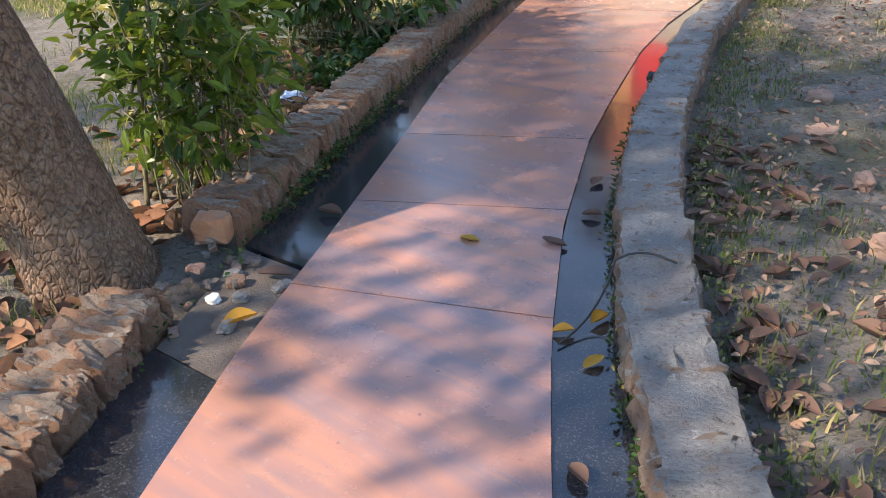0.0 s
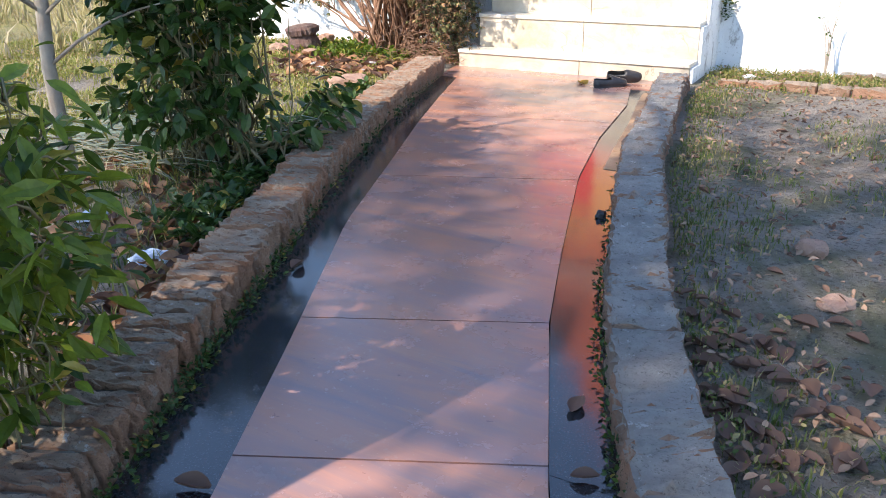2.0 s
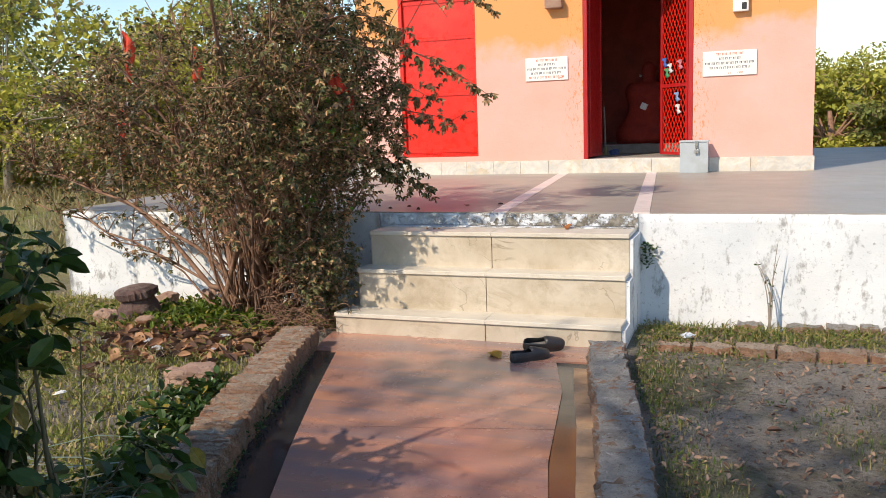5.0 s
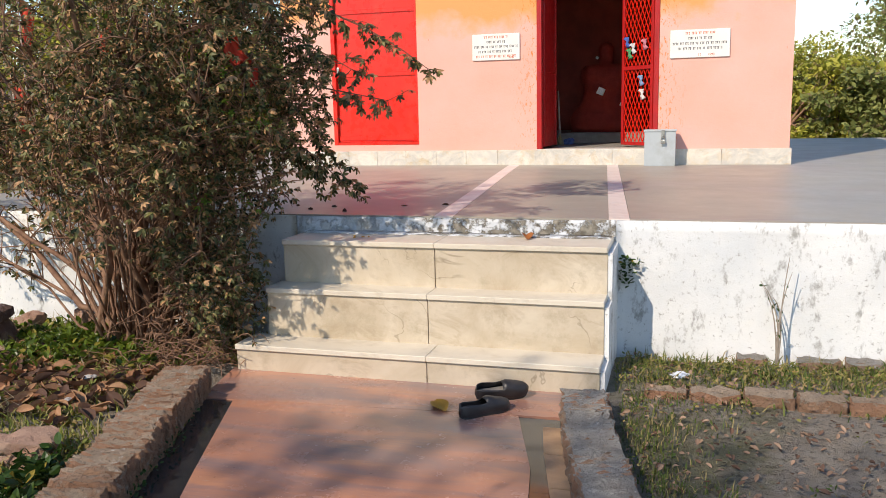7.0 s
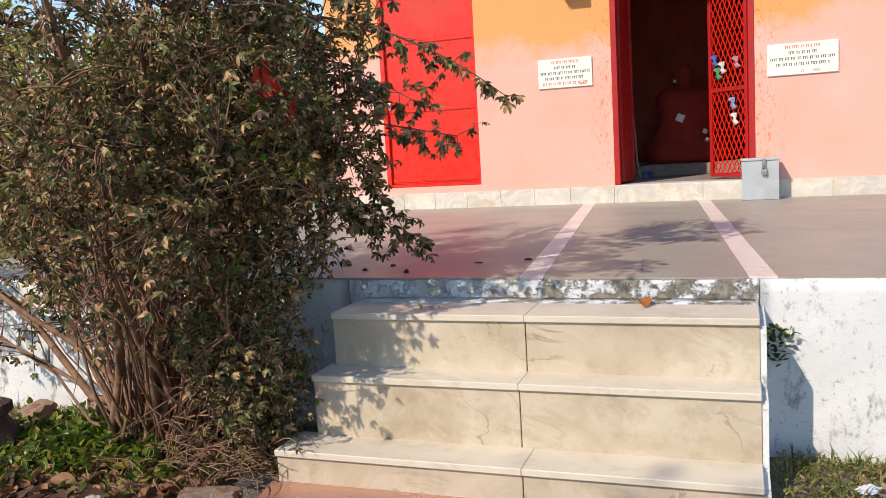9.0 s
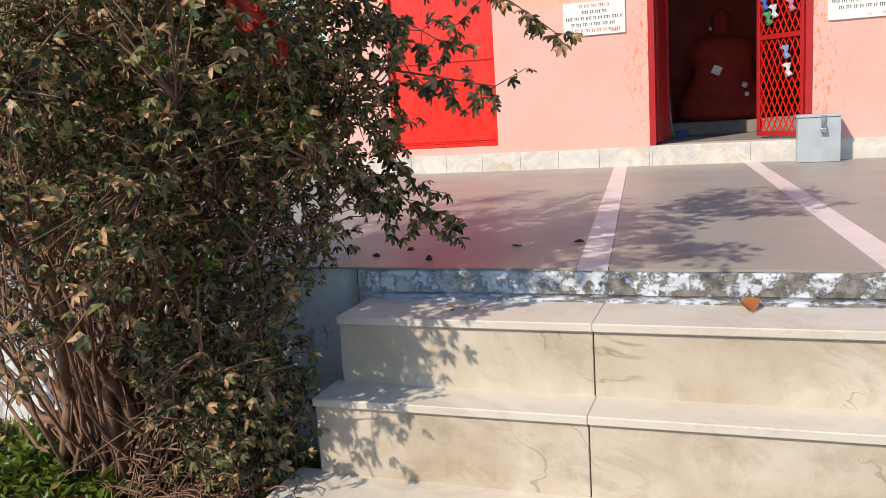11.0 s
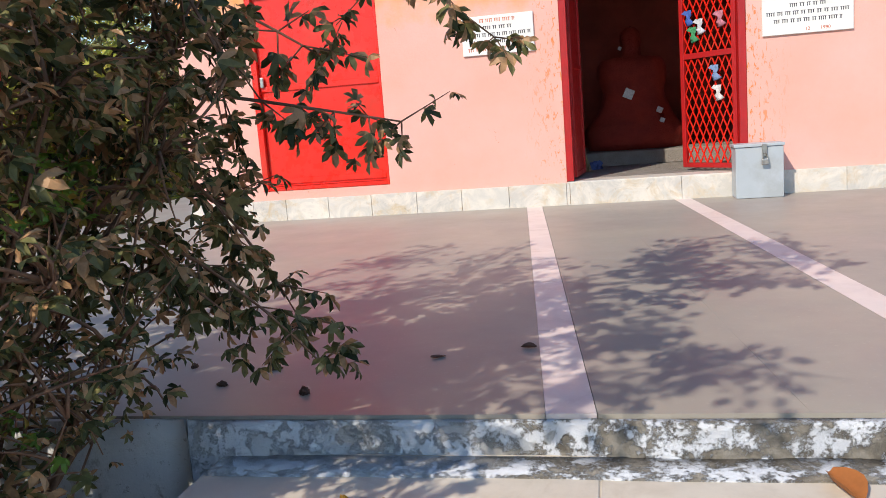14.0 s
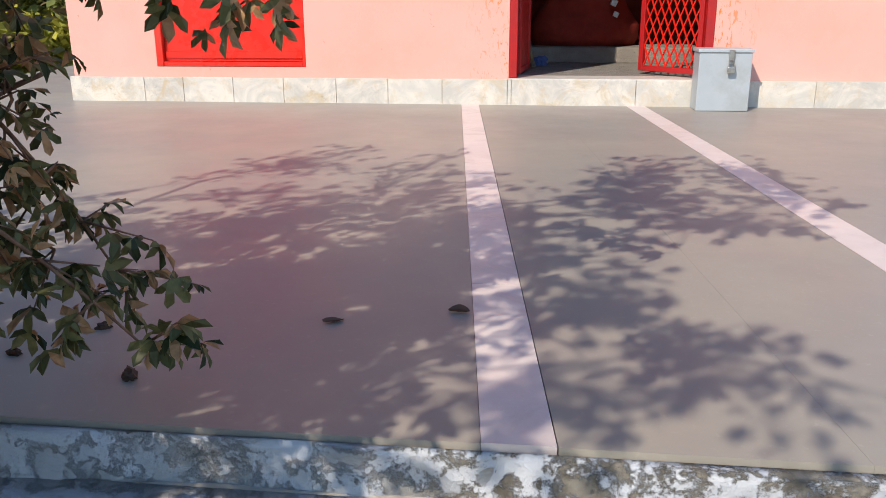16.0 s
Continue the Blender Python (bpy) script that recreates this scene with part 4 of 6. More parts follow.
def shrub(name, label, base, spread, ellipsoids, stems, twigs, leaves_per, leaf, size, leaf_mat, stem_mat, seed, extra=(), thick=0.014, hang=0.3, reach=0.045, boughs=(), limbs=(), bare=0):
    """A shrub: arched stems from one foot, twigs off them, leaves round each twig's end."""
    r = random.Random(seed)
    base = Vector(base)
    s = thing(name, label, "bush")
    sv, lv = ([], []), ([], [])
    stock = []
    for k in range(stems):
        tip = sample_in(ellipsoids, r)
        foot = base + Vector((r.gauss(0, spread), r.gauss(0, spread * 0.7), -0.03))
        ctrl = foot.lerp(tip, 0.45) + Vector((r.gauss(0, 0.08), r.gauss(0, 0.08), abs(r.gauss(0.22, 0.12)) * (tip - foot).length * 0.6))
        pts = bezier(foot, ctrl, tip, 7)
        wob = (tip - foot).length * 0.022
        pts = [pts[0]] + [p + Vector((r.gauss(0, wob), r.gauss(0, wob), r.gauss(0, wob))) for p in pts[1:]]
        t0 = thick * r.choice((0.4, 0.55, 0.7, 0.9, 1.0, 2.0))
        one = ([], [])
        tube(one, pts, [t0 * (1 - 0.75 * i / 7) for i in range(8)], 5)
        part_of("stem", mesh_of("stem", one[0], one[1], stem_mat, True), s)
        stock += pts[3:]
    ends = [sample_in(ellipsoids, r) for _ in range(twigs)] + [Vector(p) for p in extra]
    arr = np.array([tuple(p) for p in stock])
    for k, e in enumerate(ends):
        d = ((arr - np.array(tuple(e))) ** 2).sum(1)
        near = stock[int(d.argmin())]
        mid = near.lerp(e, 0.5) + Vector((r.gauss(0, 0.03), r.gauss(0, 0.03), r.gauss(0.03, 0.04)))
        pts = bezier(near, mid, e, 3)
        tube(sv, pts, [0.0045, 0.0038, 0.003, 0.0015], 3)
        way = (e - base)
        way.z *= 0.4
        way = way.normalized() if way.length else Vector((0, 0, 1))
        for i in range(leaves_per):
            at = pts[1].lerp(e, r.random()) + Vector((r.gauss(0, reach), r.gauss(0, reach), r.gauss(0, reach)))
            add_leaf(lv, leaf, at, way * 0.6, size * r.uniform(0.6, 1.25), r, hang)
    for k in range(bare):
        a = stock[r.randrange(len(stock))]
        e = a + Vector((r.gauss(-0.03, 0.11), r.gauss(0, 0.1), r.gauss(0.05, 0.13)))
        tube(sv, bezier(a, a.lerp(e, 0.5) + Vector((r.gauss(0, 0.04), r.gauss(0, 0.04), 0.03)), e, 4), [0.005, 0.004, 0.003, 0.002, 0.001], 4)
    for a, b, c, rad in limbs:
        line = bezier(a, b, c, 10)
        line = [line[0]] + [p + Vector((r.gauss(0, 0.012), r.gauss(0, 0.012), r.gauss(0, 0.012))) for p in line[1:]]
        one = ([], [])
        tube(one, line, [rad * (1 - 0.065 * i) for i in range(11)], 8)
        part_of("limb", mesh_of("limb", one[0], one[1], stem_mat, True), s, "thick woody limb")
        for i in range(4, 11):
            for side in range(4):
                e = line[i] + Vector((r.gauss(0, 0.16), r.gauss(0, 0.14), r.gauss(0.1, 0.16)))
                tube(sv, [line[i], line[i].lerp(e, 0.5) + Vector((0, 0, 0.03)), e], [0.005, 0.0035, 0.002], 3)
                for q in range(4):
                    add_leaf(lv, leaf, line[i].lerp(e, 0.5 + 0.17 * q), (e - line[i]).normalized() * 0.5, size * r.uniform(0.6, 1.15), r, hang)
    for a, b, c in boughs:
        line = bezier(a, b, c, 12)
        tube(sv, line, [0.008 - 0.0005 * i for i in range(13)], 5)
        for i in range(3, 13):
            for side in range(3):
                at = line[i]
                e = at + Vector((r.gauss(0, 0.06), r.gauss(0, 0.06), r.gauss(-0.03, 0.05)))
                tube(sv, [at, e], [0.0025, 0.0012], 3)
                for q in range(3):
                    add_leaf(lv, leaf, at.lerp(e, 0.4 + 0.3 * q), (e - at).normalized() * 0.8, size * r.uniform(0.75, 1.35), r, hang + 0.3)
    part_of("twig_mass", mesh_of("twig_mass", sv[0], sv[1], stem_mat, True), s, "fine brown twigs", "stuff")
    part_of("foliage", mesh_of("foliage", lv[0], lv[1], leaf_mat), s, "", "stuff")
    return s


BUSH = [((-3.25, 6.85, 2.52), (0.5, 0.22, 0.1), 0.013), ((-2.90, 8.45, 2.62), (0.46, 0.68, 0.16), 0.055), ((-4.1, 8.1, 2.62), (0.75, 1.25, 0.2), 0.065), ((-3.38, 7.3, 2.58), (0.34, 0.55, 0.12), 0.03), ((-3.62, 8.35, 1.5), (0.60, 0.5, 0.85), 0.27), ((-3.55, 7.75, 1.6), (0.5, 0.5, 0.7), 0.18), ((-3.72, 7.35, 1.25), (0.36, 0.32, 0.6), 0.08), ((-4.7, 8.2, 1.5), (1.0, 0.6, 0.75), 0.19), ((-5.8, 8.3, 1.35), (0.95, 0.5, 0.55), 0.10),
        ((-3.62, 8.0, 0.6), (0.26, 0.3, 0.5), 0.06), ((-3.47, 7.95, 0.38), (0.17, 0.28, 0.36), 0.04)]
BOUGHS = [((-3.7, 8.3, 1.3), (-3.35, 8.45, 1.35), (-3.02, 8.61, 0.86)), ((-3.6, 8.35, 1.5), (-3.25, 8.5, 1.5), (-3.1, 8.7, 0.95)), ((-3.7, 8.3, 1.6), (-3.2, 8.5, 1.5), (-2.80, 8.70, 1.40)),
          ((-3.5, 8.4, 2.0), (-3.0, 8.6, 1.95), (-2.59, 8.82, 1.58)), ((-3.6, 8.3, 1.9), (-3.2, 8.5, 1.75), (-2.95, 8.65, 1.55)), ((-3.7, 8.35, 1.1), (-3.45, 8.5, 1.25), (-3.2, 8.7, 0.98)),
          ((-3.7, 7.9, 1.9), (-3.2, 7.8, 2.2), (-2.8, 7.75, 1.95)), ((-3.6, 8.3, 2.3), (-3.0, 8.4, 2.7), (-2.3, 8.5, 2.35)), ((-3.6, 8.3, 2.2), (-2.9, 8.3, 2.45), (-2.45, 8.35, 2.15))]
BUSH_LIMBS = [((-4.1, 8.1, -0.03), (-3.75, 8.0, 1.1), (-5.5, 8.05, 1.6), 0.03), ((-4.15, 8.1, -0.03), (-4.5, 8.0, 0.8), (-6.1, 8.05, 1.1), 0.02), ((-4.0, 8.1, -0.03), (-3.8, 8.1, 1.2), (-3.45, 8.2, 2.4), 0.024),
         ((-4.05, 8.05, -0.03), (-3.7, 7.8, 1.0), (-3.3, 7.6, 1.9), 0.018), ((-4.2, 8.15, -0.03), (-4.9, 8.1, 0.5), (-6.3, 8.2, 0.85), 0.014), ((-4.1, 8.1, -0.03), (-4.3, 8.2, 1.3), (-4.9, 8.3, 2.3), 0.02)]
bush = shrub("flowering_bush", "large straggling bush with dark lobed leaves and bare brown stems", (-4.2, 8.1, 0.0), 0.10, BUSH, 140, 2900, 4, LEAF_LOBED, 0.048, L_BUSH, M_STEM, 11, (), 0.013, boughs=BOUGHS, limbs=BUSH_LIMBS, bare=1500)
shoots, rs = ([], []), random.Random(15)
for k in range(26):
    c = sample_in([((-3.6, 7.9, 1.35), (0.5, 0.55, 0.7), 1.0)], rs)
    for i in range(7):
        add_leaf(shoots, LEAF_LOBED, c + Vector((rs.gauss(0, 0.03), rs.gauss(0, 0.03), rs.gauss(0, 0.03))), (rs.gauss(0, 0.6), -0.4, 0.5), rs.uniform(0.03, 0.05), rs)
part_of("new_growth", mesh_of("new_growth", shoots[0], shoots[1], L_FRESH), bush, "bright green new leaves", "stuff")
shrub("broadleaf_shrub", "dense dark green broad-leaved shrub beside the kerb", (-3.05, 4.7, 0.0), 0.2,
      [((-3.02, 4.6, 0.92), (0.42, 0.40, 0.36), 0.62), ((-3.05, 4.55, 0.38), (0.42, 0.4, 0.3), 0.22), ((-2.62, 5.0, 0.2), (0.18, 0.35, 0.16), 0.05)], 100, 330, 6, LEAF_OVAL, 0.092, L_DARK, M_GREENSTEM, 12, (), 0.01, 0.6)
shrub("young_shrub", "young shrub with fresh light green leaves near the tree", (-1.75, 2.62, 0.0), 0.12,
      [((-1.78, 2.66, 0.55), (0.38, 0.3, 0.42), 1.0)], 44, 230, 6, LEAF_LANCE, 0.088, L_LIGHT, M_GREENSTEM, 13, (), 0.006, 0.6)


def build_big_tree():
    t = thing("tree", "large leaning tree with rough scaly brown bark", "tree")
    verts, faces = [], []
    n, rows = 36, 44
    foot = Vector((-1.50, 2.06, -0.1))
    lean = Vector((-0.20, -0.14, 1.0))
    for j in range(rows + 1):
        z = 2.6 * j / rows
        c = foot + lean * z + Vector((0, 0, 0)) + Vector((-0.05 * z * z * 0.3, -0.05 * z * z * 0.3, 0))
        rad = 0.15 + 0.05 * math.exp(-z * 5) + 0.01 * math.sin(z * 3)
        for k in range(n):
            a = 2 * math.pi * k / n
            d = rad * (1 + 0.10 * noise.noise((math.cos(a) * 1.5, math.sin(a) * 1.5, z * 2)) + 0.05 * noise.noise((math.cos(a) * 7, math.sin(a) * 7, z * 9)))
            if z < 0.25:
                d += 0.05 * (0.25 - z) / 0.25 * max(0, math.sin(a * 4 + 1))
            verts.append(c + Vector((math.cos(a) * d, math.sin(a) * d, 0)))
    for j in range(rows):
        for k in range(n):
            a, b = j * n + k, j * n + (k + 1) % n
            faces.append((a, b, b + n, a + n))
    part_of("trunk", mesh_of("trunk", verts, faces, M_BARK, True), t)
    r = random.Random(21)
    top = foot + lean * 2.55 + Vector((-0.1, -0.1, 0))
    sv, lv = ([], []), ([], [])
    crown = [((-5.8, -3.2, 7.8), (1.4, 1.1, 0.6), 0.20), ((-6.3, -1.4, 7.9), (0.9, 0.9, 0.4), 0.07), ((-6.7, -4.6, 7.8), (1.2, 1.2, 0.4), 0.22), ((-5.2, -3.6, 7.8), (2.6, 1.65, 0.55), 0.85), ((-3.2, -2.85, 5.0), (1.5, 0.75, 0.55), 0.13), ((-4.4, -5.05, 7.8), (0.9, 0.65, 0.3), 0.08), ((-3.4, -2.2, 7.9), (1.9, 1.9, 0.6), 0.42)]
    stock = []
    for k in range(16):
        e = sample_in(crown, r)
        mid = top.lerp(e, 0.5) + Vector((0, 0, 1.1))
        pts = bezier(top, mid, e, 6)
        tube(sv, pts, [0.05 * (1 - 0.9 * i / 6) for i in range(7)], 6)
        stock += pts[2:]
    arr = np.array([tuple(p) for p in stock])
    for k in range(660):
        e = sample_in(crown, r)
        near = stock[int(((arr - np.array(tuple(e))) ** 2).sum(1).argmin())]
        tube(sv, [near, near.lerp(e, 0.5) + Vector((0, 0, 0.05)), e], [0.008, 0.006, 0.003], 3)
        for i in range(11):
            at = near.lerp(e, r.uniform(0.5, 1.05)) + Vector((r.gauss(0, 0.16), r.gauss(0, 0.16), r.gauss(0, 0.12)))
            add_leaf(lv, LEAF_SMALL, at, (0, 0, -0.2), 0.135 * r.uniform(0.7, 1.2), r, 0.3)
    part_of("limbs", mesh_of("limbs", sv[0], sv[1], M_BARK, True), t)
    part_of("crown", mesh_of("crown", lv[0], lv[1], L_TREE), t, "", "stuff")


def build_sapling():
    t = thing("sapling", "thin pale sapling with bare branches", "tree")
    sv = ([], [])
    tube(sv, [(-3.25, 4.0, -0.05), (-3.27, 4.0, 0.6), (-3.22, 4.02, 1.2), (-3.26, 4.0, 2.2)], [0.035, 0.03, 0.025, 0.015], 10)
    part_of("trunk", mesh_of("trunk", sv[0], sv[1], M_PALEBARK, True), t)
    sv, lv = ([], []), ([], [])
    r = random.Random(31)
    for k in range(16):
        z = r.uniform(0.6, 2.0)
        a = r.uniform(0, 6.28)
        e = Vector((-3.25 + math.cos(a) * 0.7, 4.0 + math.sin(a) * 0.6, z + r.uniform(0.1, 0.5)))
        pts = bezier((-3.25, 4.0, z), (-3.25 + math.cos(a) * 0.3, 4 + math.sin(a) * 0.3, z + 0.25), e, 5)
        one = ([], [])
        tube(one, pts, [0.009 - 0.0014 * i for i in range(6)], 5)
        part_of("branch", mesh_of("branch", one[0], one[1], M_PALEBARK, True), t)
        for i in range(5):
            add_leaf(lv, LEAF_OVAL, pts[r.randint(2, 5)], (0, 0, 0), 0.06, r, 0.5)
    part_of("foliage", mesh_of("foliage", lv[0], lv[1], L_LIGHT), t, "", "stuff")


def far_tree(label, height, width, leaf_mat, seed, at, group, low=0.25, name="far_tree", leaves=5200):
    t = thing(name, label, "tree" if name == "far_tree" else "bush", group, at=at)
    r = random.Random(seed)
    sv, lv = ([], []), ([], [])
    tube(sv, [(0, 0, -0.2), (0.1, 0, height * 0.3), (0.05, 0.1, height * 0.6)], [0.14, 0.1, 0.05], 7)
    blobs = []
    for k in range(20):
        a, d = r.uniform(0, 6.28), width * 0.5 * math.sqrt(r.random())
        blobs.append(((math.cos(a) * d, math.sin(a) * d, height * r.uniform(low, 0.95)), (width * 0.17, width * 0.17, height * 0.11), 1.0))
    for b in blobs:
        tube(sv, bezier((0.05, 0, height * 0.25), (b[0][0] * 0.4, b[0][1] * 0.4, height * 0.5), b[0], 4), [0.05, 0.035, 0.025, 0.016, 0.008], 5)
    for k in range(leaves):
        add_leaf(lv, LEAF_SMALL, sample_in(blobs, r), (0, 0, 0), r.uniform(0.07, 0.2), r, 0.2)
    part_of("trunk", mesh_of("trunk", sv[0], sv[1], M_PALEBARK if name == "far_tree" else M_STEM, True), t)
    part_of("crown", mesh_of("crown", lv[0], lv[1], leaf_mat), t, "", "stuff")
    return t


build_big_tree()
build_sapling()
tree_a = far_tree("feathery yellow-green tree beyond the field", 4.6, 4.4, L_FAR, 1, (-13.5, 17.0, 0), "trees beyond the field")
tree_b = far_tree("dull green tree beyond the field", 5.2, 4.6, L_FARDARK, 2, (-17.5, 18.0, 0), "trees beyond the field")
for k, (x, y, s, src) in enumerate([(-21, 20, 1.0, 0), (-10.5, 24, 1.0, 1), (-15.5, 25, 1.1, 0), (-24, 15, 1.1, 1), (-28, 22, 1.3, 0), (-20, 31, 1.4, 1), (-13, 34, 1.3, 0), (-34, 30, 1.5, 1), (-27, 40, 1.7, 0),
                                    (1.4, 31.0, 0.74, 0), (2.9, 33.0, 0.7, 0), (0.2, 34, 0.75, 0), (4.2, 30.5, 0.7, 0), (6.4, 28.5, 0.8, 0), (9.5, 27, 0.9, 1), (4.8, 31, 0.85, 1), (13, 30, 1.1, 0), (7.5, 38, 1.2, 1), (-5, 40, 1.3, 0), (18, 36, 1.4, 1)]):
    c = copy_thing((tree_a, tree_b)[src], pose(x, y, 0, 0, 0, k * 67))
    c.scale = (s, s, s)
hedge = [far_tree("dense yellow-green scrub bush beyond the platform", 2.3, 3.0, L_FAR, 5, (0.9, 24.6, 0), "scrub beyond the shrine", 0.06, "scrub_bush", 7000),
         far_tree("dark green scrub bush beyond the platform", 2.0, 2.8, L_FARDARK, 6, (2.9, 24.0, 0), "scrub beyond the shrine", 0.06, "scrub_bush", 7000)]
for k, (x, y, q, src) in enumerate([(-0.6, 26, 1.0, 0), (2.1, 26.3, 1.05, 0), (4.6, 25, 1.0, 0), (6.8, 24.4, 1.0, 1), (9.0, 26, 1.1, 0), (0.4, 29, 1.15, 0), (3.4, 29.5, 1.2, 1), (-2.2, 28, 1.1, 0), (-4.5, 30, 1.2, 1), (-12.0, 19.5, 1.3, 0), (-15.2, 20.2, 1.4, 1),
                                    (-18.6, 19.0, 1.4, 0), (-22.0, 17.5, 1.5, 0), (-10.0, 22, 1.4, 1), (-13.8, 23.5, 1.6, 0), (-25.5, 15, 1.5, 1), (-17, 25, 1.8, 0)]):
    c = copy_thing(hedge[src], pose(x, y, 0, 0, 0, k * 83))
    c.scale = (q, q, q)


# ---- path: kerbs, granite borders, slabs ----
def along(table, step_fn, width, side, y_lo=0.0, y_hi=99.0):
    """Stations on an edge line: points, direction and outward normal, at uneven steps."""
    pts = [Vector((x, y, 0)) for x, y in table]
    seg = [(b - a).length for a, b in zip(pts[:-1], pts[1:])]
    total = sum(seg)

    def at(s):
        for a, b, l in zip(pts[:-1], pts[1:], seg):
            if s <= l:
                return a.lerp(b, s / l)
            s -= l
        return pts[-1]

    s, out = 0.0, []
    while s < total - 0.03:
        l = min(step_fn(), total - s)
        p, q = at(s), at(s + l)
        d = (q - p).normalized()
        n = Vector((d.y, -d.x, 0)) * side
        if y_lo <= p.y and q.y <= y_hi:
            out.append((p, q, d, n, l))
        s += l
    return out


def lump(lo, hi, jag, r, cuts=4):
    """A worn block: a rounded box, its faces pitted and its corners wandering."""
    bm = bmesh.new()
    add_box(bm, lo, hi)
    bmesh.ops.subdivide_edges(bm, edges=list(bm.edges), cuts=cuts, use_grid_fill=True)
    c = Vector([(a + b) / 2 for a, b in zip(lo, hi)])
    hs = [(b - a) / 2 for a, b in zip(lo, hi)]
    off = Vector((r.uniform(0, 50), r.uniform(0, 50), r.uniform(0, 50)))
    for v in bm.verts:
        u = [(v.co[i] - c[i]) / hs[i] for i in range(3)]
        q = Vector((u[0] * 1.1, v.co.y * 14, v.co.z * 14)) + off
        w = [noise.noise(q + Vector((9 * k, 0, 4 * k))) for k in range(3)]
        if sum(1 for t in u if abs(t) > 0.9) >= 2:
            v.co = c + (v.co - c) * r.uniform(0.91, 0.985)
        chip = noise.noise(Vector((u[0] * 3, v.co.y * 38, v.co.z * 38)) + off) * jag * 1.3
        v.co += Vector((w[0] * jag * (hi[0] - lo[0]) * 4, w[1] * jag * 1.6 + chip * u[1], w[2] * jag * 1.4 + chip * max(0, u[2]))) + Vector((0, r.uniform(-jag, jag) * 0.5, r.uniform(-jag, jag) * 0.5))
    return bm


def kerb(name, label, table, step_fn, width, height, side, material, seed, jag, shift=0.008, fill=None, sunk=0.018, inset=0.036):
    k = thing(name, label, "kerb", kind="structure")
    r = random.Random(seed)
    shapes = []
    for i in range(14):
        bm = lump((0, 0.0, -0.08), (1, width, height), jag, r, 7)
        me = bpy.data.meshes.new("brick")
        bm.to_mesh(me)
        bm.free()
        me.materials.append(material)
        shapes.append(me)
    for p, q, d, n, l in along(table, step_fn, width, side):
        ob = new("brick", shapes[r.randrange(14)])
        ob.parent = k
        m = Matrix.Identity(4)
        m.col[0].xyz, m.col[1].xyz, m.col[2].xyz = d * (l - 0.002 if fill else l - 0.012), n * (1 + r.uniform(-6, 6) * shift), Vector((0, 0, 1))
        m.translation = p + n * r.uniform(-shift, shift) + Vector((0, 0, r.uniform(-1.2, 0.6) * shift))
        ob.matrix_basis = m
    # mortar bed under and between the bricks
    verts, faces = [], []
    st = along(table, lambda: 0.035, width, side)
    for i, (p, q, d, n, l) in enumerate(st):
        h = height - sunk + 0.012 * noise.noise((p.x * 17, p.y * 17, seed))
        e0, e1 = inset + 0.012 * noise.noise((p.x * 21, p.y * 21, seed + 5)), inset + 0.012 * noise.noise((p.x * 19, p.y * 19, seed + 9))
        for a, z in ((p + n * e0, -0.1), (p + n * e0, h), (p + n * (width - e1), h), (p + n * (width - e1), -0.1)):
            verts.append((a.x, a.y, z))
        if i:
            b = (i - 1) * 4
            for c in range(3):
                faces.append((b + c, b + c + 1, b + c + 5, b + c + 4))
    faces += [(0, 1, 2, 3), tuple(len(verts) - 4 + i for i in (3, 2, 1, 0))]
    part_of("mortar", mesh_of("mortar", verts, faces, fill or M_MORTAR), k, "crumbling mortar bed")
    return k


rk = random.Random(41)
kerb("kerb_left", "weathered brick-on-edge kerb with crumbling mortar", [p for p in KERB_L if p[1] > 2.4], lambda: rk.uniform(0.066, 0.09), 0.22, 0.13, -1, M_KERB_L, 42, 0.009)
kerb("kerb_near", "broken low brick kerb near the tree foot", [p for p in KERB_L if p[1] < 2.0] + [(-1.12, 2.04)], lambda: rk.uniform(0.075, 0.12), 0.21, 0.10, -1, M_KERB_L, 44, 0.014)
kerb("kerb_right", "grey cement-topped kerb with chipped edges", KERB_R, lambda: rk.choice((0.08, 0.11, 0.14, 0.2)), 0.195, 0.115, 1, M_KERB_R, 43, 0.012, 0.004, M_KERB_R, 0.001, 0.009)


def strip(name, label, inner, outer, ys, z, gap):
    k = thing(name, label, "paving", kind="structure")
    for a, b in zip(ys[:-1], ys[1:]):
        side = [(interp(inner, y), y) for y in np.linspace(a + gap, b - gap, 9)]
        other = [(interp(outer, y), y) for y in np.linspace(b - gap, a + gap, 9)]
        part("granite_slab", prism(side + other, -0.06, z, 0.0), M_GRANITE, k)
    return k


strip("paving_left", "polished dark granite border beside the path", KERB_L, SLAB_L, [2.45, 3.6, 4.75, 5.9, 7.05, 7.45], -0.004, 0.001)
strip("paving_near", "polished dark granite border beside the broken kerb", KERB_L, SLAB_L, [-1.15, 0.0, 1.0, 1.92], -0.004, 0.001)
strip("paving_right", "polished dark granite border on the sunny side", SLAB_R, KERB_R, [-1.15, 0.4, 2.0, 3.2, 4.4, 5.6, 6.8, 7.5], -0.004, 0.001)

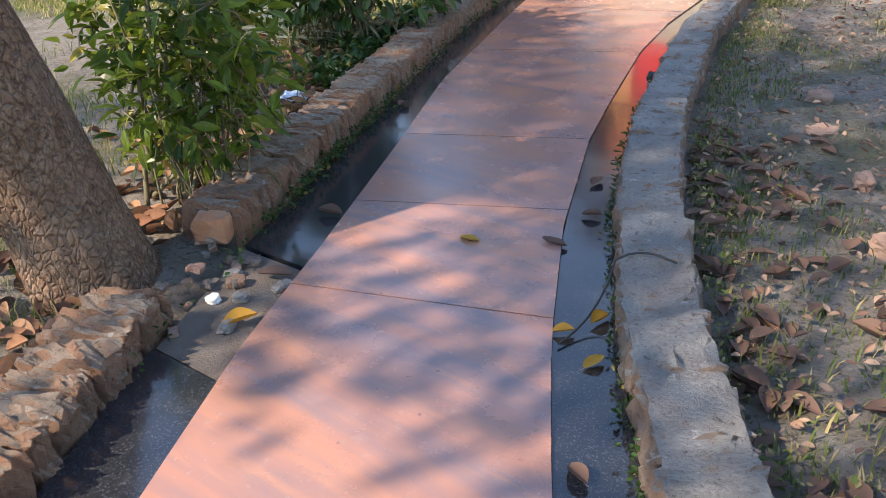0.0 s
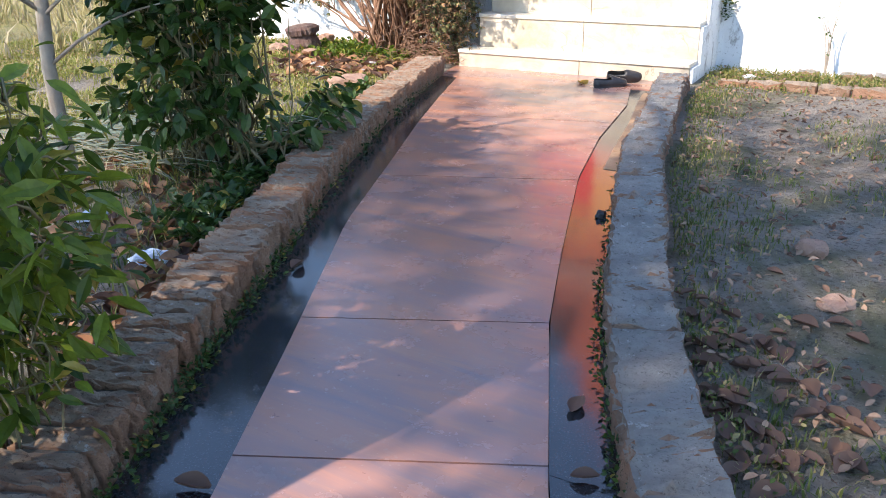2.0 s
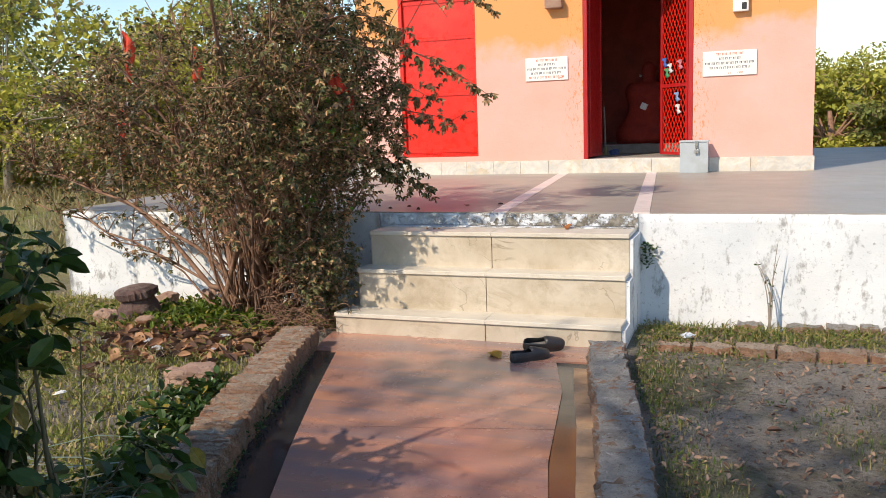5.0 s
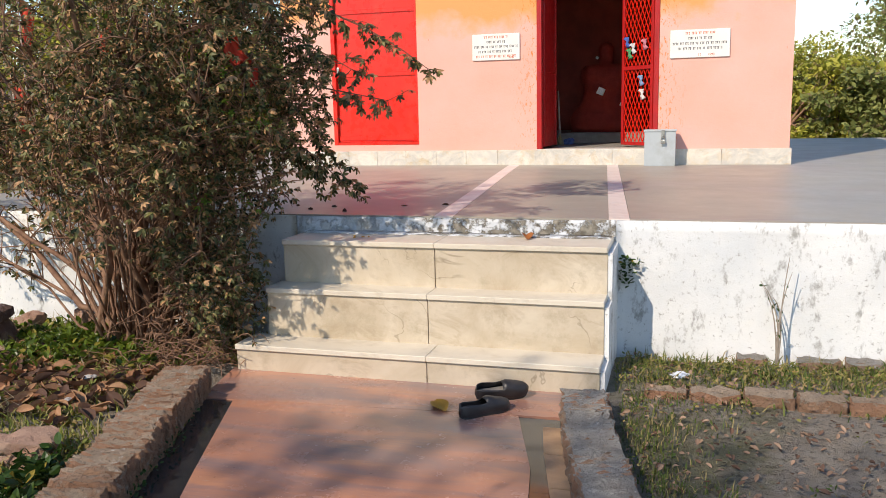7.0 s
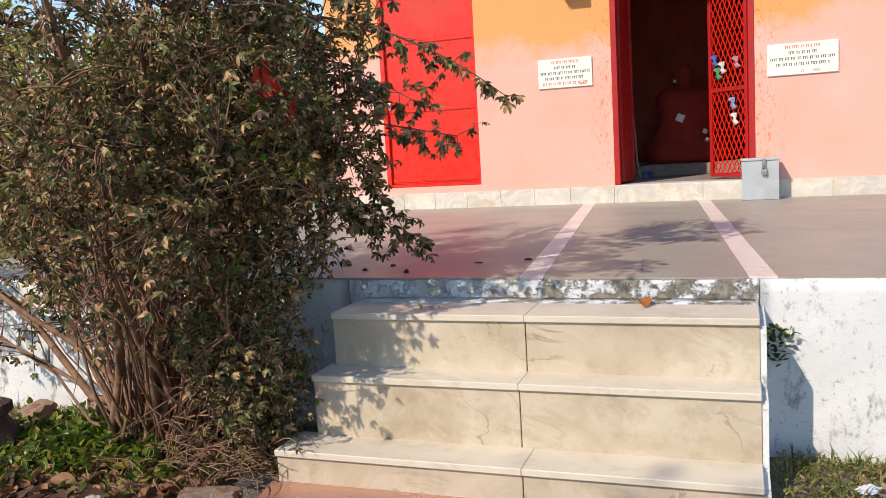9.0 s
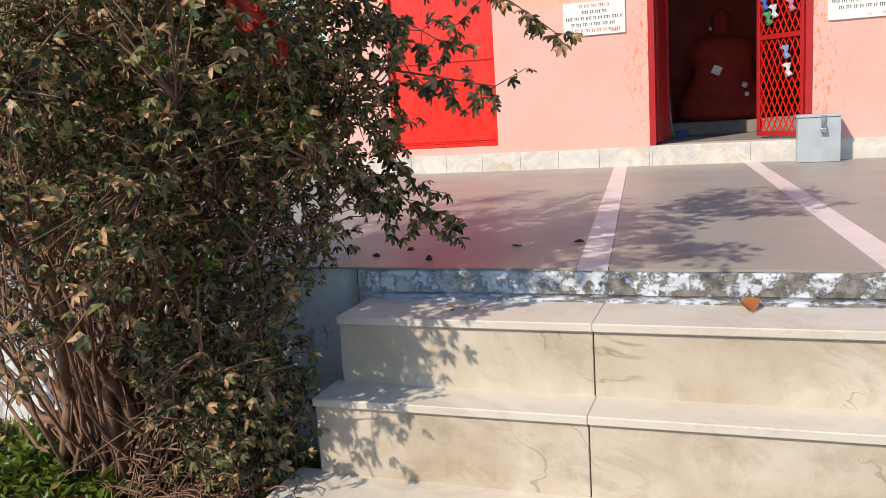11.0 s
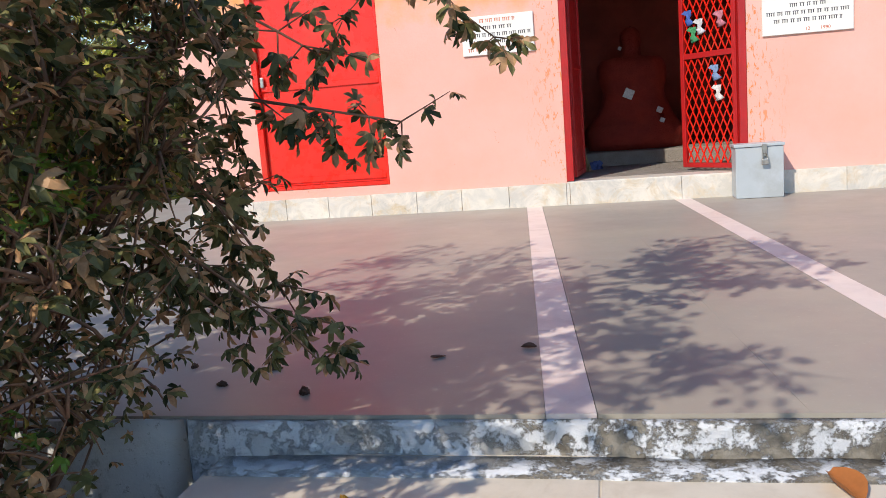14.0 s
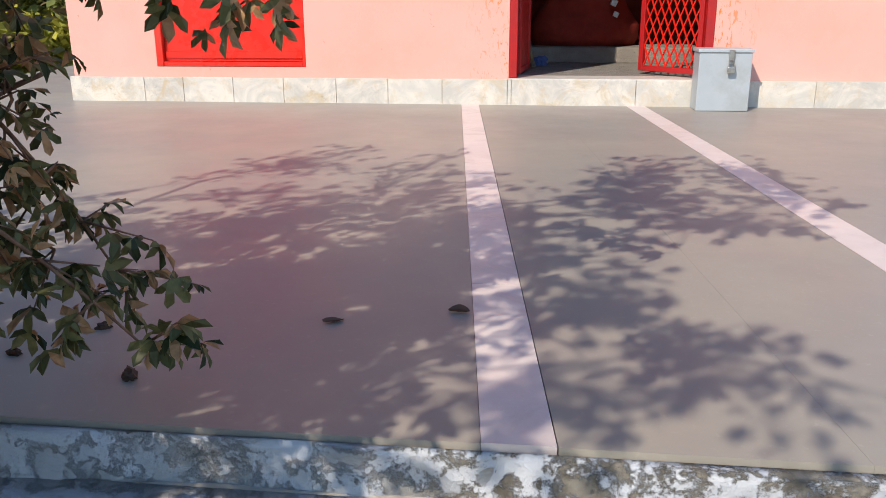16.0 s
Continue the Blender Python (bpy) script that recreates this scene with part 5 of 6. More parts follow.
pave = thing("pavement", "path of smooth red stone slabs with thin dark joints", "paving", kind="structure")
JOINTS = [(-1.2, -1.2), (0.75, 1.0), (2.35, 2.60), (2.9, 3.22), (3.55, 3.88), (4.95, 5.3), (6.2, 6.45), (7.4, 7.5)]
for (la, ra), (lb, rb) in zip(JOINTS[:-1], JOINTS[1:]):
    g = 0.003
    lo = [(interp(SLAB_L, y) + 0.002, y) for y in np.linspace(la + g, lb - g, 11)]
    ro = [(interp(SLAB_R, y) - 0.002, y) for y in np.linspace(rb - g, ra + g, 11)]
    bm = prism(lo + ro, -0.06, 0.004)
    part("stone_slab", bm, M_RED, pave)
part("stone_slab", prism([(-3.33, 7.405), (-3.12, 7.405), (-1.84, 7.505), (-1.60, 7.52), (-1.5, 7.86), (-3.42, 7.86)], -0.06, 0.002), M_RED, pave)
# broken bed where the border is missing
bm = prism([(interp(KERB_L, 1.93), 1.93), (interp(SLAB_L, 1.93), 1.93), (interp(SLAB_L, 2.44), 2.44), (interp(KERB_L, 2.44), 2.44)], -0.06, -0.012)
part("bare_bed", bm, M_MORTAR, pave, "bare cement bed where the border is missing")


# ---- ground cover ----
def in_bed(x, y):
    """True where plants may not stand: on the path, the kerbs, the steps and the platform."""
    if -1.3 < y < 7.9 and interp(KERB_L, y) - 0.27 < x < interp(KERB_R, y) + 0.24:
        return True
    return y > 8.54 and -6.5 - max(0, (y - 8.578)) * 0.134 < x < 5.05 or (7.8 < y < 8.6 and -3.42 < x < -1.44)


def grass(name, label, material, count, place, height, width, seed, clump=7, lean=0.5):
    """Blades in clumps; place(r) gives a clump's x, y."""
    r = random.Random(seed)
    verts, faces = [], []
    while len(faces) < count * 2:
        cx, cy = place(r)
        for k in range(clump):
            x, y = cx + r.gauss(0, 0.05), cy + r.gauss(0, 0.05)
            if in_bed(x, y):
                continue
            h = height * r.uniform(0.4, 1.2)
            a = r.uniform(0, 6.28)
            w = width * r.uniform(0.6, 1.2)
            dx, dy = math.cos(a) * h * lean * r.random(), math.sin(a) * h * lean * r.random()
            px, py = -math.sin(a) * w, math.cos(a) * w
            z = ground_height(x, y) - 0.004
            s = len(verts)
            verts += [(x - px, y - py, z), (x + px, y + py, z), (x + dx * 0.5 + px * 0.8, y + dy * 0.5 + py * 0.8, z + h * 0.65), (x + dx * 0.5 - px * 0.8, y + dy * 0.5 - py * 0.8, z + h * 0.65), (x + dx * 1.5, y + dy * 1.5, z + h)]
            faces += [(s, s + 1, s + 2, s + 3), (s + 3, s + 2, s + 4)]
        if not clump:
            break
    return thing(name, label, "grass", kind="stuff", data=mesh_of(name, verts, faces, material))


def dice(r, x0, x1, y0, y1, dens):
    for _ in range(60):
        x, y = r.uniform(x0, x1), r.uniform(y0, y1)
        if not in_bed(x, y) and noise.noise((x * 1.3, y * 1.3, 9)) > dens(x, y):
            return x, y
    return x, y


grass("grass", "short sparse green grass on trodden soil", L_GRASS, 14000, lambda r: dice(r, -1.6, 3.2, 1.2, 8.2, lambda x, y: 0.02), 0.04, 0.0028, 51, 6, 0.9)
grass("verge_grass", "grass along the foot of the kerb", L_GRASS, 3000, lambda r: (lambda y: (interp(KERB_R, y) + 0.25 + abs(r.gauss(0, 0.12)), y))(r.uniform(1.5, 8)), 0.035, 0.003, 52)
grass("wall_weeds", "yellowish green weeds at the foot of the whitewashed wall", L_GRASS, 5200, lambda r: (r.uniform(-1.4, 3.8), 8.5 - abs(r.gauss(0, 0.25))), 0.055, 0.004, 53, 9, 1.6)
grass("lawn", "mixed green and dry grass around the bush", L_LAWN, 30000, lambda r: dice(r, -8.5, -2.6, 4.4, 8.5, lambda x, y: -0.45), 0.055, 0.0048, 54, 9, 0.8)
grass("dry_grass", "straw-coloured grass among the green", L_STRAW, 6000, lambda r: dice(r, -9.0, -3.2, 4.2, 8.6, lambda x, y: -0.1), 0.09, 0.003, 55, 8, 1.2)
grass("shade_grass", "dark grass under the shrubs behind the kerb", L_GRASS, 4500, lambda r: dice(r, -4.6, -1.3, 1.6, 5.0, lambda x, y: -0.1), 0.09, 0.003, 56, 6, 1.0)
grass("field_grass", "tall dry grass of the open field", L_STRAW, 14000, lambda r: (r.uniform(-24, -6.9), r.uniform(5.5, 22)), 0.34, 0.012, 57, 12, 0.7)
grass("far_grass", "tall dry grass beyond the platform", L_STRAW, 3500, lambda r: (r.uniform(-3, 12), r.uniform(19.2, 27)), 0.5, 0.014, 58, 12, 0.7)


def low_herb(name, label, count, place, size, seed, material=None):
    r = random.Random(seed)
    lists = ([], [])
    for k in range(count):
        x, y, z = place(r)
        for i in range(5):
            a = r.uniform(0, 6.28)
            add_leaf(lists, LEAF_OVAL, (x + math.cos(a) * 0.012, y + math.sin(a) * 0.012, z + r.uniform(0.005, 0.05)), (math.cos(a), math.sin(a), 0.5), size * r.uniform(0.6, 1.2), r)
    return thing(name, label, "weeds", kind="stuff", data=mesh_of(name, lists[0], lists[1], material or L_LIGHT))


low_herb("green_weeds", "bright green weeds in front of the bush", 420, lambda r: (r.gauss(-4.55, 0.35), r.gauss(7.95, 0.2), 0.03), 0.05, 61)
low_herb("lawn_herbs", "yellow-green leafy weeds in the sunny lawn", 2600, lambda r: dice(r, -7.5, -2.9, 4.9, 8.4, lambda x, y: -0.2) + (0.0,), 0.03, 69, L_YOUNG)
low_herb("kerb_weeds", "small weeds rooted along the kerb foot", 170, lambda r: (lambda y: (interp(KERB_R, y) - 0.004 - abs(r.gauss(0, 0.012)), y, -0.004))(r.choice((r.gauss(3.5, 0.35), r.gauss(4.4, 0.5), r.gauss(2.3, 0.3)))), 0.018, 62, L_DARK)
low_herb("moss", "moss and weeds between kerb and border", 300, lambda r: (lambda y: (interp(KERB_L, y) + 0.008 + abs(r.gauss(0, 0.018)), y, -0.004))(r.choice((r.uniform(2.5, 7.2), r.gauss(3.3, 0.5)))), 0.02, 63, L_DARK)
low_herb("soil_weeds", "small weeds scattered on bare soil", 260, lambda r: dice(r, -1.2, 3.0, 1.6, 8.0, lambda x, y: 0.0) + (0.0,), 0.022, 64, L_GRASS)
low_herb("wall_fern", "tuft of green fern in the corner of the steps", 14, lambda r: (-1.43 + abs(r.gauss(0, 0.03)), 8.53, r.uniform(0.36, 0.5)), 0.032, 65, L_DARK)
low_herb("wall_herbs", "yellow-green leafy weeds along the wall bed", 1700, lambda r: (r.uniform(-1.42, 3.6), 8.45 - abs(r.gauss(0, 0.28)), -0.01), 0.019, 67, L_YOUNG)
low_herb("verge_herbs", "leafy weeds along the outer kerb foot", 260, lambda r: (lambda y: (interp(KERB_R, y) + 0.24 + abs(r.gauss(0, 0.1)), y, 0.0))(r.uniform(2.0, 7.9)), 0.016, 68, L_GRASS)
low_herb("bank_weeds", "low leafy weeds along the back of the kerb", 420, lambda r: (lambda y: (interp(KERB_L, y) - 0.32 - abs(r.gauss(0, 0.16)), y, 0.03))(r.uniform(3.8, 6.6)), 0.06, 66, L_DARK)

# ---- fallen leaves ----
def dry_leaf_mesh(seed, material):
    r = random.Random(seed)
    nx, ny = 5, 7
    verts, faces = [], []
    curl, bend, twist = r.uniform(0.5, 1.4), r.uniform(-0.7, 0.7), r.uniform(-0.6, 0.6)
    for j in range(ny):
        t = j / (ny - 1)
        w = 0.27 * math.sin(math.pi * min(1, t * 0.93 + 0.04)) ** 0.8 + 0.004
        for i in range(nx):
            u = (i / (nx - 1) - 0.5) * 2
            z = curl * 0.22 * u * u * (w / 0.27) + bend * 0.25 * (t - 0.5) ** 2 * 2 + twist * u * (t - 0.5) * 0.2 + 0.03 * noise.noise((u * 2, t * 4, seed))
            verts.append((u * w, t - 0.5, z))
    for j in range(ny - 1):
        for i in range(nx - 1):
            k = j * nx + i
            faces.append((k, k + 1, k + nx + 1, k + nx))
    s = len(verts)
    verts += [(-0.008, -0.68, 0.03), (0.008, -0.68, 0.03), (0.008, -0.48, 0.0), (-0.008, -0.48, 0.0)]
    faces.append((s, s + 1, s + 2, s + 3))
    low = min(v[2] for v in verts)
    return mesh_of("fallen_leaf", [(a, b, c - low) for a, b, c in verts], faces, material, True)


BROWN = [dry_leaf_mesh(k, L_DRY) for k in range(7)]
YELLOW = [dry_leaf_mesh(20 + k, L_YELLOW) for k in range(3)]


def drop_leaf(x, y, z, size, shapes, r, label, group):
    ob = thing("fallen_leaf", label, "leaf", group, data=shapes[r.randrange(len(shapes))])
    ob.matrix_basis = pose(x, y, z + 0.001, r.uniform(-9, 9), r.uniform(-9, 9), r.uniform(0, 360))
    ob.scale = (size, size, size)
    return ob


rl = random.Random(71)
for x, y, size, kind in ((-0.733, 2.858, 0.07, 1), (-0.497, 2.977, 0.085, 0), (-0.626, 3.486, 0.08, 0), (-0.50, 3.22, 0.065, 0), (-0.22, 2.56, 0.055, 1), (-0.17, 2.66, 0.07, 1), (-0.09, 2.48, 0.065, 1), (0.07, 2.12, 0.07, 0),
                         (-1.26, 2.77, 0.09, 0), (-1.86, 3.87, 0.08, 0), (-0.96, 2.13, 0.09, 1), (-1.08, 2.36, 0.10, 0), (-0.62, 3.75, 0.06, 1), (-2.17, 7.52, 0.15, 1)):
    drop_leaf(x, y, 0.004, size, YELLOW if kind else BROWN, rl, "curled yellow fallen leaf on the stone path" if kind else "curled brown fallen leaf on the stone path", "fallen leaves on the path")
ORANGE = [dry_leaf_mesh(33, leaf_material("orange_leaf", (0.46, 0.17, 0.05), (0.40, 0.14, 0.04), (0.4, 0.15, 0.05), 0.1, 0.6, 0.2))]
drop_leaf(-1.93, 8.42, 0.652, 0.12, ORANGE, rl, "orange-brown fallen leaf on the marble tread", "fallen leaves on the path")
# two small brown floor stains, stood in for by leaf meshes
for x, y in ((-2.833, 9.032), (-2.585, 9.114)):
    drop_leaf(x, y, PLAT_Z, 0.045, BROWN, rl, "brown leaf shape standing for a stain on the platform floor", "fallen leaves on the path")
for k in range(190):
    y = rl.uniform(1.6, 4.3)
    x = interp(KERB_R, y) + 0.26 + abs(rl.gauss(0, 0.27))
    drop_leaf(x, y, ground_height(x, y) + rl.uniform(0, 0.02), rl.uniform(0.045, 0.10), BROWN, rl, "dry brown fallen leaf on the soil", "fallen leaves beside the kerb")
for k in range(60):
    x, y = rl.uniform(-1.0, 2.6), rl.uniform(3.5, 8.0)
    if not in_bed(x, y):
        drop_leaf(x, y, ground_height(x, y), rl.uniform(0.04, 0.075), BROWN, rl, "dry brown fallen leaf on the soil", "fallen leaves beside the kerb")


def litter(name, label, count, place, size, seed, material):
    r = random.Random(seed)
    src = BROWN[0]
    base = [[v.co.copy() for v in me.vertices] for me in BROWN]
    fac = [tuple(p.vertices) for p in src.polygons]
    verts, faces = [], []
    for k in range(count):
        x, y = place(r)
        if in_bed(x, y):
            continue
        m = pose(x, y, ground_height(x, y) + r.uniform(0, 0.045), r.uniform(-40, 40), r.uniform(-40, 40), r.uniform(0, 360))
        s, q = len(verts), size * r.uniform(0.6, 1.2)
        verts += [m @ (v * q) for v in base[r.randrange(7)]]
        faces += [tuple(s + i for i in f) for f in fac]
    thing(name, label, "leaves", kind="stuff", data=mesh_of(name, verts, faces, material, True))


L_RUST = leaf_material("rusty_leaves", (0.24, 0.105, 0.055), (0.46, 0.26, 0.14), (0.10, 0.055, 0.04), 0.35, 0.75, 0.15)
litter("bush_litter", "heap of rusty dry leaves below the bush", 520, lambda r: (r.gauss(-4.2, 0.38), r.gauss(7.35, 0.28)), 0.10, 81, L_RUST)
litter("foot_litter", "dry leaves and twigs at the bush foot", 260, lambda r: (r.uniform(-4.9, -3.45), r.gauss(7.95, 0.16)), 0.07, 82, L_RUST)
litter("shade_litter", "dry leaf litter behind the brick kerb", 620, lambda r: (lambda y: (interp(KERB_L, y) - 0.28 - abs(r.gauss(0, 0.5)), y))(r.uniform(1.3, 4.8)), 0.085, 83, L_RUST)
litter("soil_litter", "scraps of dry leaves on the soil", 2600, lambda r: (lambda y: (interp(KERB_R, y) + 0.24 + abs(r.gauss(0, 1.1)), y))(r.uniform(1.5, 8.4)), 0.03, 84, L_DRY)

# ---- stones, rubbish, shoes ----
def stone(name, label, at, size, seed, material, turn=0, category="stone"):
    r = random.Random(seed)
    bm = bmesh.new()
    bmesh.ops.create_icosphere(bm, subdivisions=3, radius=1.0)
    for v in bm.verts:
        c = v.co.copy()
        m = max(abs(c.x), abs(c.y), abs(c.z))
        c = c.lerp(c / m * 0.85, 0.55)
        c *= 1 + 0.30 * noise.noise(c * 1.6 + Vector((seed, 0, 0))) + 0.12 * noise.noise(c * 6 + Vector((0, seed, 0)))
        v.co = Vector((c.x * size[0], c.y * size[1], c.z * size[2]))
    me = bpy.data.meshes.new(name)
    bm.to_mesh(me)
    bm.free()
    me.materials.append(material)
    ob = thing(name, label, category, data=me)
    ob.matrix_basis = pose(at[0], at[1], at[2] + size[2] * 0.6, 0, 0, turn)
    return ob


stone("stone_block", "reddish sandstone block lying behind the kerb", (-3.62, 6.58, 0.0), (0.17, 0.10, 0.075), 3, M_STONE, 25)
for k, (x, y, sx, sz) in enumerate(((-5.22, 7.72, 0.10, 0.07), (-4.85, 7.70, 0.09, 0.05), (-5.1, 8.25, 0.11, 0.08), (-4.75, 8.32, 0.08, 0.1))):
    stone("rubble_stone", "dark weathered lump of rubble in the grass", (x, y, 0.0), (sx, sx * 0.8, sz), 10 + k, M_STONE, k * 40)
for k, (x, y, sx, sz) in enumerate(((-0.25, 4.84, 0.10, 0.07), (-0.11, 4.41, 0.11, 0.05), (0.15, 3.96, 0.09, 0.05), (0.35, 3.46, 0.12, 0.06), (0.63, 3.16, 0.1, 0.05), (-0.16, 3.28, 0.045, 0.03))):
    stone("soil_stone", "brown stone half sunk in the soil", (x, y, -0.012), (sx * 0.58, sx * 0.42, sz * 0.6), 30 + k, M_STONE, k * 55)
stone("pebble", "small dark stone on the granite border", (-1.067, 4.877, -0.004), (0.022, 0.02, 0.02), 40, M_BLACK)
for k, (x, y) in enumerate(((-1.13, 2.17), (-1.07, 2.22), (-1.2, 2.3), (-1.02, 2.33), (-0.98, 2.1))):
    stone("pebble", "loose grey pebble on the bare cement bed", (x, y, -0.012), (0.022 + 0.004 * k, 0.02, 0.015), 50 + k, M_PLAQUE if k == 0 else M_GREYSTONE, k * 30)

rb = random.Random(77)
for k in range(14):
    y = rb.uniform(1.98, 2.44)
    x = interp(KERB_L, y) + rb.uniform(-0.16, 0.10)
    q = rb.uniform(0.012, 0.034)
    ob = thing("brick_fragment", "broken brick and mortar fragment in the kerb gap", "rubble", "fragments in the kerb gap")
    part("body", lump((-q, -q * 0.7, -q * 0.4), (q, q * 0.7, q * 0.35), q * 0.16, rb, 3), (M_KERB_L, M_MORTAR, M_STONE)[k % 3], ob)
    ob.matrix_basis = pose(x, y, 0.0 + q * 0.4 + (0.02 if x < interp(KERB_L, y) - 0.03 else -0.01), rb.uniform(-15, 15), rb.uniform(-15, 15), rb.uniform(0, 360))
edging = thing("edging", "row of sunken reddish bricks edging the wall bed", "edging", kind="structure")
re_ = random.Random(91)
x = -1.28
while x < 4.0:
    w = re_.uniform(0.2, 0.26)
    part("brick", lump((x, 7.86 - (x + 1.28) * 0.02, -0.06), (x + w - 0.012, 7.97 - (x + 1.28) * 0.02, re_.uniform(0.03, 0.06)), 0.008, re_), M_KERB_L, edging)
    x += w
low = thing("wall_footing", "broken brick footing at the base of the whitewashed wall", "footing", kind="structure")
x = -1.0
while x < 4.0:
    w = re_.uniform(0.1, 0.24)
    if re_.random() < 0.75:
        part("brick", lump((x, 8.48, -0.06), (x + w - 0.015, 8.565, re_.uniform(0.03, 0.09)), 0.01, re_), M_KERB_R, low)
    x += w
ob = thing("brick", "orange clay brick closing the kerb end", "brick")
part("body", lump((-0.055, -0.05, 0.02), (0.055, 0.07, 0.108), 0.004, re_), M_BRICK, ob)
ob.matrix_basis = pose(-1.40, 2.40, 0, 0, 0, 30)


def build_shoe(x, y, turn, tilt):
    """A slip-on: a lofted upper open over the heel half, a welted sole and an insole inside."""
    s = thing("shoe", "worn black leather slip-on shoe in front of the steps", "shoe", "pair of shoes")
    ln, n = 0.25, 20
    # along, half width, height of the rim or vamp
    prof = [(0.0, 0.012, 0.050), (0.03, 0.024, 0.060), (0.10, 0.031, 0.062), (0.22, 0.033, 0.056), (0.36, 0.033, 0.050), (0.48, 0.036, 0.052), (0.56, 0.039, 0.060), (0.66, 0.042, 0.052), (0.78, 0.042, 0.043), (0.89, 0.036, 0.036), (0.96, 0.024, 0.029), (1.0, 0.008, 0.02)]
    verts, faces = [], []
    for t, w, hgt in prof:
        for k in range(n):
            a = math.pi * (k / (n - 1)) * 1.24 - math.pi * 0.12
            ca, sa = math.cos(a), math.sin(a)
            verts.append((math.copysign(abs(ca) ** 0.75, ca) * w, t * ln, 0.014 + hgt * max(-0.05, sa) ** 1.0 if sa > 0 else 0.012))
    for j in range(len(prof) - 1):
        for k in range(n - 1):
            if j < 5 and 6 <= k <= n - 8:
                continue
            a = j * n + k
            faces.append((a, a + 1, a + n + 1, a + n))
    faces += [tuple(range(n))[::-1], tuple((len(prof) - 1) * n + k for k in range(n))]
    up = part_of("upper", mesh_of("upper", verts, faces, M_SHOE, True), s)
    up.modifiers.new("thick", "SOLIDIFY").thickness = 0.0035

    def sheet(name, grow, z0, z1, t_max, material, label):
        bm = bmesh.new()
        ring = [(w * grow, t * ln) for t, w, hgt in prof if t <= t_max]
        outline = ring + [(-a, b) for a, b in ring[::-1]]
        lowv = [bm.verts.new((a, b, z0)) for a, b in outline]
        topv = [bm.verts.new((a, b, z1)) for a, b in outline]
        bm.faces.new(topv)
        bm.faces.new(lowv[::-1])
        for i in range(len(outline)):
            k = (i + 1) % len(outline)
            bm.faces.new((lowv[i], lowv[k], topv[k], topv[i]))
        bmesh.ops.recalc_face_normals(bm, faces=bm.faces)
        part(name, bm, material, s, label)

    sheet("sole", 1.08, 0.0, 0.013, 1.0, M_BLACK, "")
    sheet("insole", 0.86, 0.0145, 0.019, 0.6, M_SOLE, "grey worn insole")
    s.matrix_basis = pose(x, y, 0.004 + (0.02 if tilt else 0.0), 0, tilt, turn)


build_shoe(-2.04, 7.41, -44, 0)
build_shoe(-2.03, 7.64, -60, 26)

cord = ([], [])
tube(cord, bezier((-0.20, 2.50, 0.006), (-0.17, 2.65, 0.01), (-0.19, 2.77, 0.122), 5) + bezier((-0.185, 2.78, 0.126), (-0.16, 2.86, 0.138), (-0.05, 2.84, 0.124), 5), [0.0032] * 12, 6)
thing("cord", "thin black cord lying over the kerb", "cord", data=mesh_of("cord", cord[0], cord[1], M_BLACK, True))


def crumple(name, label, at, size, seed, material, flat=0.5):
    bm = bmesh.new()
    bmesh.ops.create_icosphere(bm, subdivisions=3, radius=1.0)
    for v in bm.verts:
        c = v.co.copy()
        k = 1 + 0.45 * noise.noise(c * 2.2 + Vector((seed, 1, 0))) + 0.25 * noise.noise(c * 6 + Vector((0, seed, 2)))
        v.co = Vector((c.x * size * k, c.y * size * 0.6 * k, max(-0.25, c.z * k) * size * flat))
    me = bpy.data.meshes.new(name)
    bm.to_mesh(me)
    bm.free()
    me.materials.append(material)
    ob = thing(name, label, "litter", data=me)
    ob.matrix_basis = pose(at[0], at[1], at[2] + size * 0.12, 0, 0, seed * 50)
    return ob


crumple("plastic_bag", "crumpled pale plastic bag behind the kerb", (-2.34, 3.62, 0.02), 0.075, 1, M_PLASTIC)
crumple("plastic_scrap", "dirty white plastic scrap among dry leaves", (-2.95, 3.85, 0.02), 0.07, 2, M_PLASTIC, 0.4)
crumple("plastic_scrap", "dirty white plastic scrap among dry leaves", (-3.3, 3.95, 0.02), 0.09, 3, M_PLASTIC, 0.4)
crumple("plastic_bag", "small crumpled plastic bag below the wall", (-1.12, 8.15, 0.02), 0.04, 4, M_PLASTIC)
crumple("paper_scrap", "scrap of pale paper in the grass", (-4.1, 6.15, 0.06), 0.03, 5, M_PLAQUE, 0.3)
for k, (x, y) in enumerate(((-3.12, 8.74), (-3.38, 8.81), (-3.28, 8.95), (-3.55, 8.98))):
    crumple("dried_flower", "dried dark red flower on the platform floor", (x, y, PLAT_Z), 0.021 if k == 0 else 0.015, 6 + k, L_RUST, 0.7)
crumple("blue_cloth", "crumpled blue cloth on the shrine floor", (-2.45, 13.95, SILL), 0.07, 19, surf("blue_cloth", (0.05, 0.08, 0.22), (0.08, 0.12, 0.3), 20, 0.85, 0.003), 0.9)
for k, (x, y) in enumerate(((-2.90, 8.35), (-2.84, 8.33), (-2.88, 8.30), (-2.81, 8.34))):
    crumple("withered_petal", "withered yellow-green petals on the marble tread", (x, y, 0.656 if y > 8.44 else 0.65), 0.009, 14 + k, L_YELLOW, 0.5)

